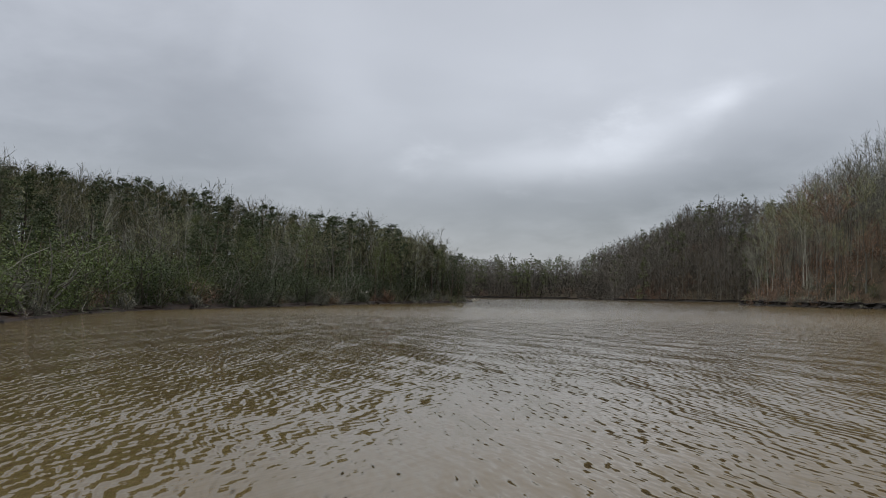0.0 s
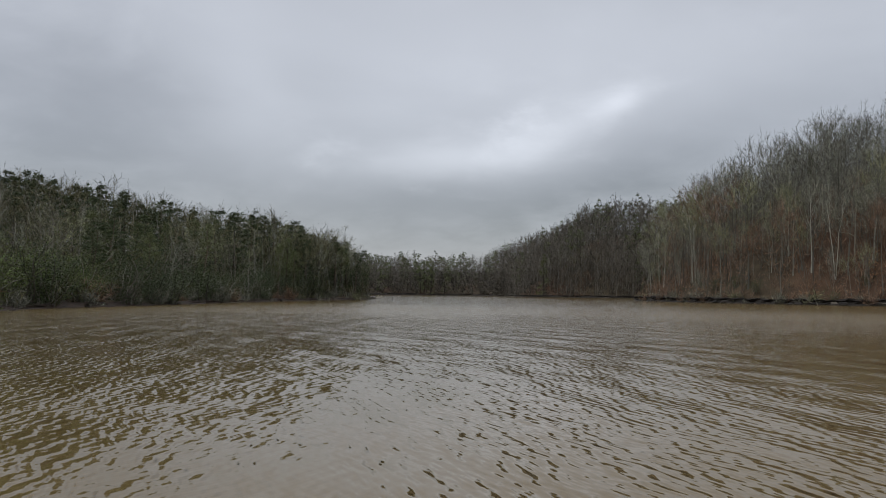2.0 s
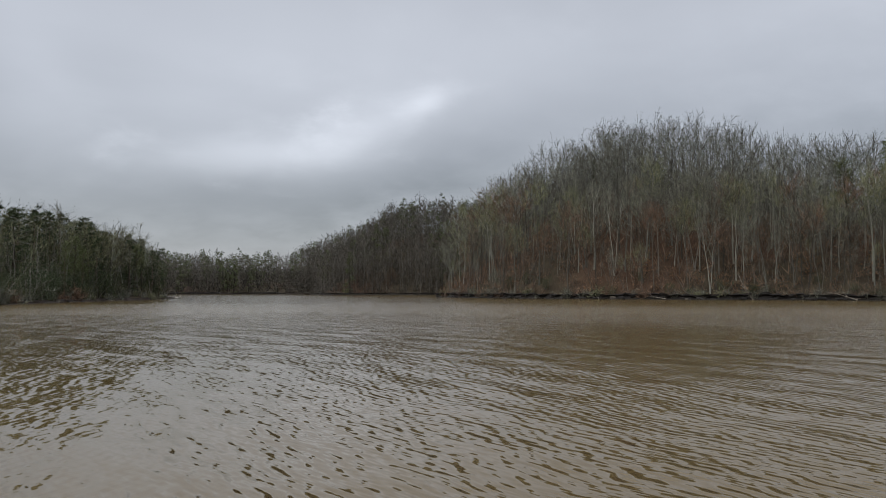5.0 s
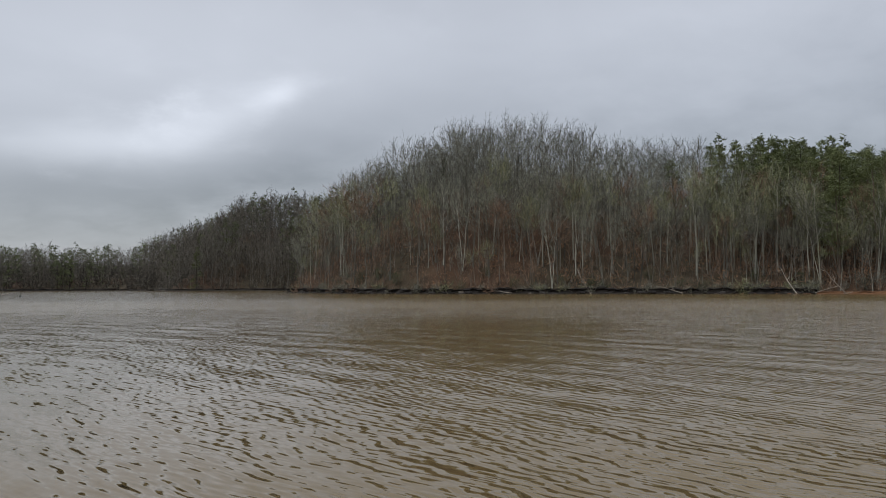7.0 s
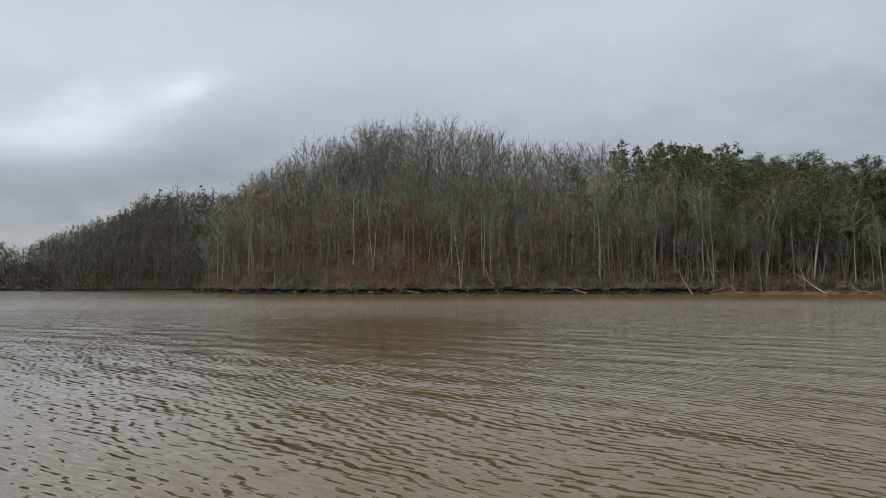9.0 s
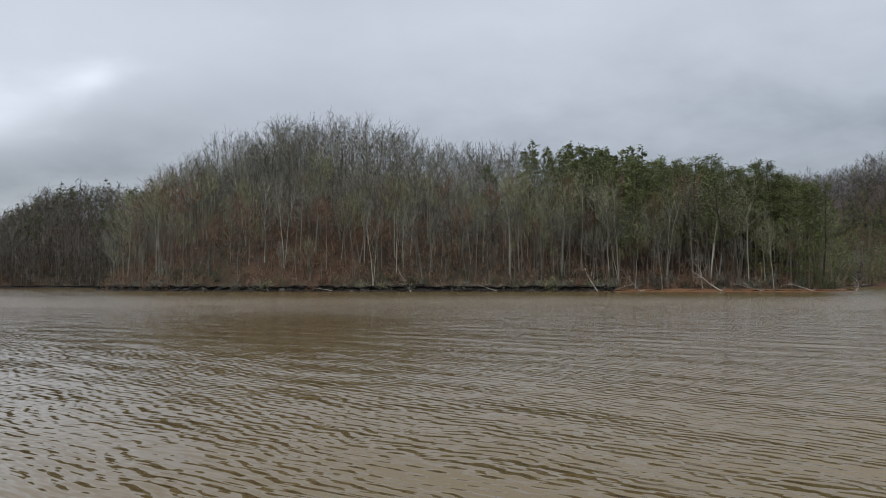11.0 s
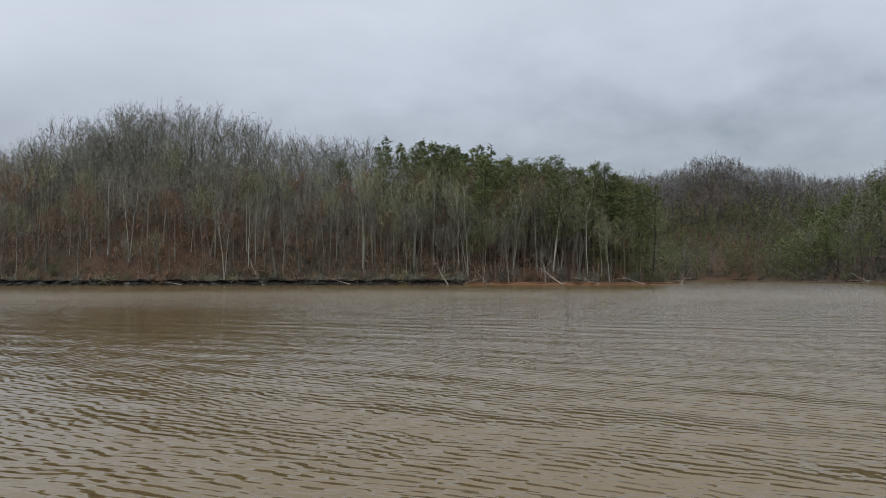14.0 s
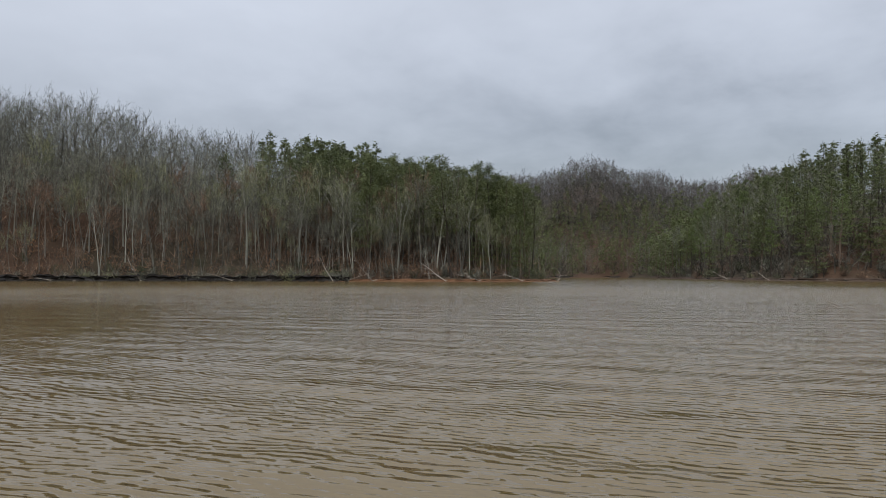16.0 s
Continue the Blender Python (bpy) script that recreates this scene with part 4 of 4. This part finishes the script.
under = np.concatenate([scatter((200, -70, 300, 75), 2.8, rng, 1.0, 40.0), scatter((60, 222, 200, 420), 4.2, rng, 0.5, 55.0, lambda x, y, sd, r: x + 0.5 * y > 195), scatter((-10, 370, 110, 520), 4.2, rng, 0.5, 60.0), scatter((60, 222, 200, 420), 2.7, rng, 0.5, 18.0, lambda x, y, sd, r: x + 0.5 * y > 195), scatter((300, 70, 420, 170), 4.0, rng, 0.5, 50.0), scatter((380, 70, 500, 210), 4.8, rng, 45.0, 120.0, lambda x, y, sd, r: (azimuth(x, y) > 64) & (azimuth(x, y) < 82))])
woods("undergrowth", under, rng.uniform(2.5, 7.0, len(under)) + 3.5 * ((azimuth(under[:, 0], under[:, 1]) < 11) & (under[:, 1] > 350)) + 4.5 * ((under[:, 0] > 380) & (under[:, 2] > 44)), BRUSH, [BARK_DARK, FAR_TWIG_SHADED], "brown brush along the far shores", rng, 1.2)

# ---------------------------------------------------------------- the water's edge


def along(poly, step, rng, jitter=0.4):
    """Points about step apart along an open line: x, y and the line's heading."""
    poly = np.array(poly, float)
    out = []
    for a, b in zip(poly[:-1], poly[1:]):
        n = max(1, int(round(np.hypot(*(b - a)) / step)))
        for k in range(n):
            p = a + (b - a) * (k + rng.uniform(-jitter, jitter)) / n
            out.append((p[0], p[1], math.degrees(math.atan2(b[1] - a[1], b[0] - a[0]))))
    return out


def inland(x, y, sd):
    """Moves a point near the shore to sd metres from it, to within a few centimetres."""
    p = np.array([[x, y]], float)
    for _ in range(6):
        d = shore_distance(np.concatenate([p, p + (0.3, 0), p + (0, 0.3)]))
        g = np.array([d[1] - d[0], d[2] - d[0]]) / 0.3
        n = np.hypot(*g)
        if n < 0.2:
            break
        p = p + (g / n * (sd - d[0]) * 0.8)
    return p[0]


def ribbon(name, line, mat, label, rng, low, top, depth, step=1.6, undercut=0.0, smooth=False):
    """A low, uneven earth bank along the shore, its face hollowed out below the lip where it is undercut."""
    pts = along(line, step, rng, 0.1)
    v, f = [], []
    rows = ((-0.6, -0.25), (0.0, low), (depth * 0.45, top * 0.30), (depth * 0.55, top * 0.62), (depth * (0.7 - 0.8 * undercut), top * 0.85), (depth * (0.95 - 0.6 * undercut), top), (depth + 2.2, top * 0.75))
    swell = 1.0
    for x, y, a in pts:
        q0 = inland(x, y, 0.0)
        n = np.array([math.cos(radians(a + 90)), math.sin(radians(a + 90))])
        if shore_distance(np.array([q0 + n * 1.0]))[0] < 0:
            n = -n
        swell = 0.5 * swell + 0.5 * rng.uniform(0.7, 1.3)
        for off, z in rows:
            p = q0 + n * (off + rng.normal(0, 0.16))
            v.append((p[0], p[1], z * swell * rng.uniform(0.85, 1.15) if z > 0.1 else z))
    k = len(rows)
    for i in range(len(pts) - 1):
        for j in range(k - 1):
            f.append((i * k + j, (i + 1) * k + j, (i + 1) * k + j + 1, i * k + j + 1))
    ob = mesh_object(name, v, f, mat, smooth=smooth)
    return tagged(ob, label, "bank", kind="structure")


rng = np.random.RandomState(21)
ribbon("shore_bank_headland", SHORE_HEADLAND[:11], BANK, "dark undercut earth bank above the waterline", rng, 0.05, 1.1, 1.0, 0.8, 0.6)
ribbon("shore_bank_clay", SHORE_HEADLAND[9:] + SHORE_COVE[:1], CLAY, "bare reddish clay bank sloping into the water", rng, 0.06, 0.5, 1.6, 1.2)
ribbon("shore_bank_near", SHORE_LEFT[3:] + SHORE_FAR[:2], BANK_NEAR, "dark reddish-brown earth bank with roots", rng, 0.03, 0.34, 1.2, 0.7, 0.0, True)
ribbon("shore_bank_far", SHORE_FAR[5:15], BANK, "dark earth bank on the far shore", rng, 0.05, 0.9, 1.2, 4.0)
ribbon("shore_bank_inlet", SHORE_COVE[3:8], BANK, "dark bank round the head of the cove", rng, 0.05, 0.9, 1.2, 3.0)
ribbon("shore_bank_cove", SHORE_COVE[7:14], BANK_NEAR, "brown earth bank beside the cove", rng, 0.05, 0.7, 1.6, 2.4)


def rock(seed):
    """A weathered slab about 1 m long: faceted, flattened, split along its bedding."""
    r = np.random.RandomState(seed)
    bm = bmesh.new()
    bmesh.ops.create_icosphere(bm, subdivisions=2, radius=0.5)
    for v in bm.verts:
        c = v.co
        k = 1 + 0.28 * noise.noise(c * 2.3 + Vector((seed * 3.1, 0, 0))) + 0.10 * noise.noise(c * 6.0)
        v.co = Vector((c.x * k, c.y * k * 0.62, max(-0.16, min(0.17, c.z * k * 0.55))))
    me = bpy.data.meshes.new("rock")
    bm.to_mesh(me)
    bm.free()
    return me


ROCKS = [rock(s) for s in range(7)]


def put_rock(k, x, y, z, size, spin, mat, label, group, tall=1.0):
    me = ROCKS[k]
    ob = new("rock", me)
    if not me.materials:
        me.materials.append(mat)
    ob.material_slots[0].link = "OBJECT"
    ob.material_slots[0].material = mat
    ob.matrix_basis = pose(x, y, z, rng.normal(0, 6), rng.normal(0, 6), spin) @ Matrix.Diagonal((size, size, size * tall, 1))
    return tagged(ob, label, "rock", group)


for x, y, a in along(SHORE_HEADLAND[1:11], 1.9, rng):
    p = inland(x, y, rng.uniform(-0.2, 0.8))
    pale = rng.rand() < (0.35 if 88 < p[0] < 108 else 0.04)
    put_rock(rng.randint(7), p[0], p[1], rng.uniform(-0.05, 0.25), rng.uniform(0.6, 1.9), a + rng.normal(0, 15), ROCK_PALE if pale else ROCK_DARK,
             "pale weathered slab lying at the water's edge" if pale else "dark wet slab of rock at the water's edge", "rocks along the headland", rng.uniform(0.7, 1.5))
for x, y, a in along(SHORE_LEFT[4:] + SHORE_FAR[:2], 2.6, rng):
    p = inland(x, y, rng.uniform(-0.4, 0.6))
    put_rock(rng.randint(7), p[0], p[1], rng.uniform(-0.04, 0.08), rng.uniform(0.2, 0.7), a + rng.normal(0, 25), ROCK_DARK, "small dark rock at the foot of the near bank", "rocks along the near bank")
for x, y, a in along(SHORE_COVE[9:14], 2.4, rng):
    p = inland(x, y, rng.uniform(0.3, 2.0))
    pale = rng.rand() < 0.5
    put_rock(rng.randint(7), p[0], p[1], rng.uniform(0.1, 0.4), rng.uniform(0.5, 1.4), a + rng.normal(0, 30), ROCK_PALE if pale else ROCK_DARK, "tumbled rock on the clay bank beside the cove", "rocks beside the cove")

# ---------------------------------------------------------------- shrubs along the shore
green_kinds = [(m, "dark green evergreen shrub at the water's edge", BARK_DARK, LEAF_GREEN) for m in SHRUB]
dry_kinds = [(m, "bare twiggy shrub overhanging the water's edge", BARK_DARK, t) for m, t in zip(TWIGGY, (TWIG_GREY, TWIG_RED, TWIG_OLIVE, TWIG_GREY))]


def shore_plants(line, step, lo, hi, kinds, size, group, rng, name):
    spots, hs = [], []
    for x, y, _ in along(line, step, rng):
        p = inland(x, y, rng.uniform(lo, hi))
        spots.append((p[0], p[1], shore_distance(np.array([p]))[0]))
        hs.append(rng.uniform(*size))
    plant_all(name, np.array(spots), np.array(hs), kinds, "shrub", group, rng, ("stem", "foliage" if name == "evergreen_shrub" else "branchwork"), (0.9, 1.5), 5.0)


rng = np.random.RandomState(22)
shore_plants(SHORE_HEADLAND[:11], 1.7, 0.5, 2.6, dry_kinds, (1.2, 2.8), "bare shrubs along the headland", rng, "bare_shrub")
shore_plants(SHORE_HEADLAND[2:15], 5.5, 1.5, 6.0, green_kinds, (1.6, 3.8), "green shrubs along the headland", rng, "evergreen_shrub")
shore_plants(SHORE_HEADLAND[9:15], 2.6, 1.8, 4.5, dry_kinds, (1.4, 3.2), "bare shrubs above the clay bank", rng, "bare_shrub")
fresh_kinds = [(m, "fresh green evergreen bush at the water's edge", BARK_DARK, LEAF_FRESH) for m in SHRUB[:3]]
shore_plants(SHORE_LEFT[3:9], 2.0, 1.0, 6.0, fresh_kinds, (2.8, 5.8), "fresh green bushes along the near bank", rng, "evergreen_shrub")
shore_plants(SHORE_LEFT[5:13], 1.35, 0.8, 6.0, green_kinds, (2.2, 5.6), "green shrubs along the near bank", rng, "evergreen_shrub")
shore_plants(SHORE_LEFT[4:] + SHORE_FAR[:1], 2.4, 0.5, 3.0, dry_kinds, (1.0, 2.8), "bare shrubs along the near bank", rng, "bare_shrub")
shore_plants(SHORE_COVE[8:14], 3.6, 1.5, 6.0, green_kinds + dry_kinds, (1.8, 4.0), "shrubs beside the cove", rng, "shore_shrub")


# ---------------------------------------------------------------- driftwood and snags
def snag(name, seed, length, m, label):
    """A dead tree lying or leaning at the shore: a bleached trunk, its broken boughs and its root plate."""
    r = np.random.RandomState(seed)
    k = length / 6
    root = tagged(new(name), label, "driftwood", "driftwood along the shores")
    line = bent((0, 0, 0), (1, 0, 0.30), length, r, 0.08, 0.0, 8)
    g = Geo()
    tube(g, line, np.linspace(0.10, 0.02, 8) * k, 7)
    mesh_object("trunk", *g.arrays(), DRIFT, root)
    for _ in range(9):
        i = r.randint(2, 8)
        way = (line[i] - line[i - 1]) / np.linalg.norm(line[i] - line[i - 1]) + r.normal(0, 0.65, 3) + (0, 0, 0.15)
        g = Geo()
        tube(g, bent(line[i], way, length * r.uniform(0.15, 0.5), r, 0.16, 0, 5), np.linspace(0.035, 0.008, 5) * k, 4)
        mesh_object("branch", *g.arrays(), DRIFT, root)
    for _ in range(6):
        way = np.array([-0.4, 0, 0.1]) + r.normal(0, 0.9, 3)
        g = Geo()
        tube(g, bent((0, 0, 0.02), way, length * r.uniform(0.08, 0.22), r, 0.25, 0, 4), np.linspace(0.05, 0.012, 4) * k, 4)
        mesh_object("root", *g.arrays(), DRIFT, root)
    root.matrix_basis = m


for k, (x, y, length, spin, rise, sd) in enumerate(((133.0, 84.5, 6.0, 118, 28, 0.0), (129.0, 91.5, 5.0, 118, 34, 0.0), (130.5, 89, 4.0, 300, 6, 0.2), (138, 70.5, 6.0, 100, 4, 0.0), (141.5, 65, 5.0, 120, 8, 0.0),
                                                    (106, 120.5, 5.5, 120, 44, 0.0), (151, 60, 4.5, 150, 0, 0.2), (166, 58.5, 6.0, 15, -8, 0.0), (95, 132, 4.0, 135, -4, 0.0), (6, 168, 3.5, 60, -10, 0.0),
                                                    (-20, 40, 1.7, -70, 0, 0.1), (-21.5, 50, 1.6, 110, 2, 0.1), (225, 23, 6.0, 40, 6, 0.6), (245, 38, 6.0, 50, 2, 0.6), (118, 108, 4.5, 135, 2, 0.0), (86, 141.5, 4.0, 125, 0, 0.0))):
    p = inland(x, y, sd)
    snag("fallen_tree", 200 + k, length, pose(p[0], p[1], 0.15, 0, -rise, spin), "bleached dead tree leaning out of the bank" if rise > 15 else "bleached fallen tree lying at the water's edge")

# a small float out on the open water
bm = bmesh.new()
bmesh.ops.create_uvsphere(bm, u_segments=12, v_segments=8, radius=0.22)
for v in bm.verts:
    v.co.z *= 0.8
cone = bmesh.ops.create_cone(bm, segments=8, radius1=0.05, radius2=0.03, depth=0.3)
for v in cone["verts"]:
    v.co.z += 0.28
me = bpy.data.meshes.new("float")
bm.to_mesh(me)
bm.free()
me.materials.append(FLOAT)
buoy = tagged(new("marker_float", me), "small dark marker float on the open water", "float")
buoy.location = (8.5, 150, 0.05)
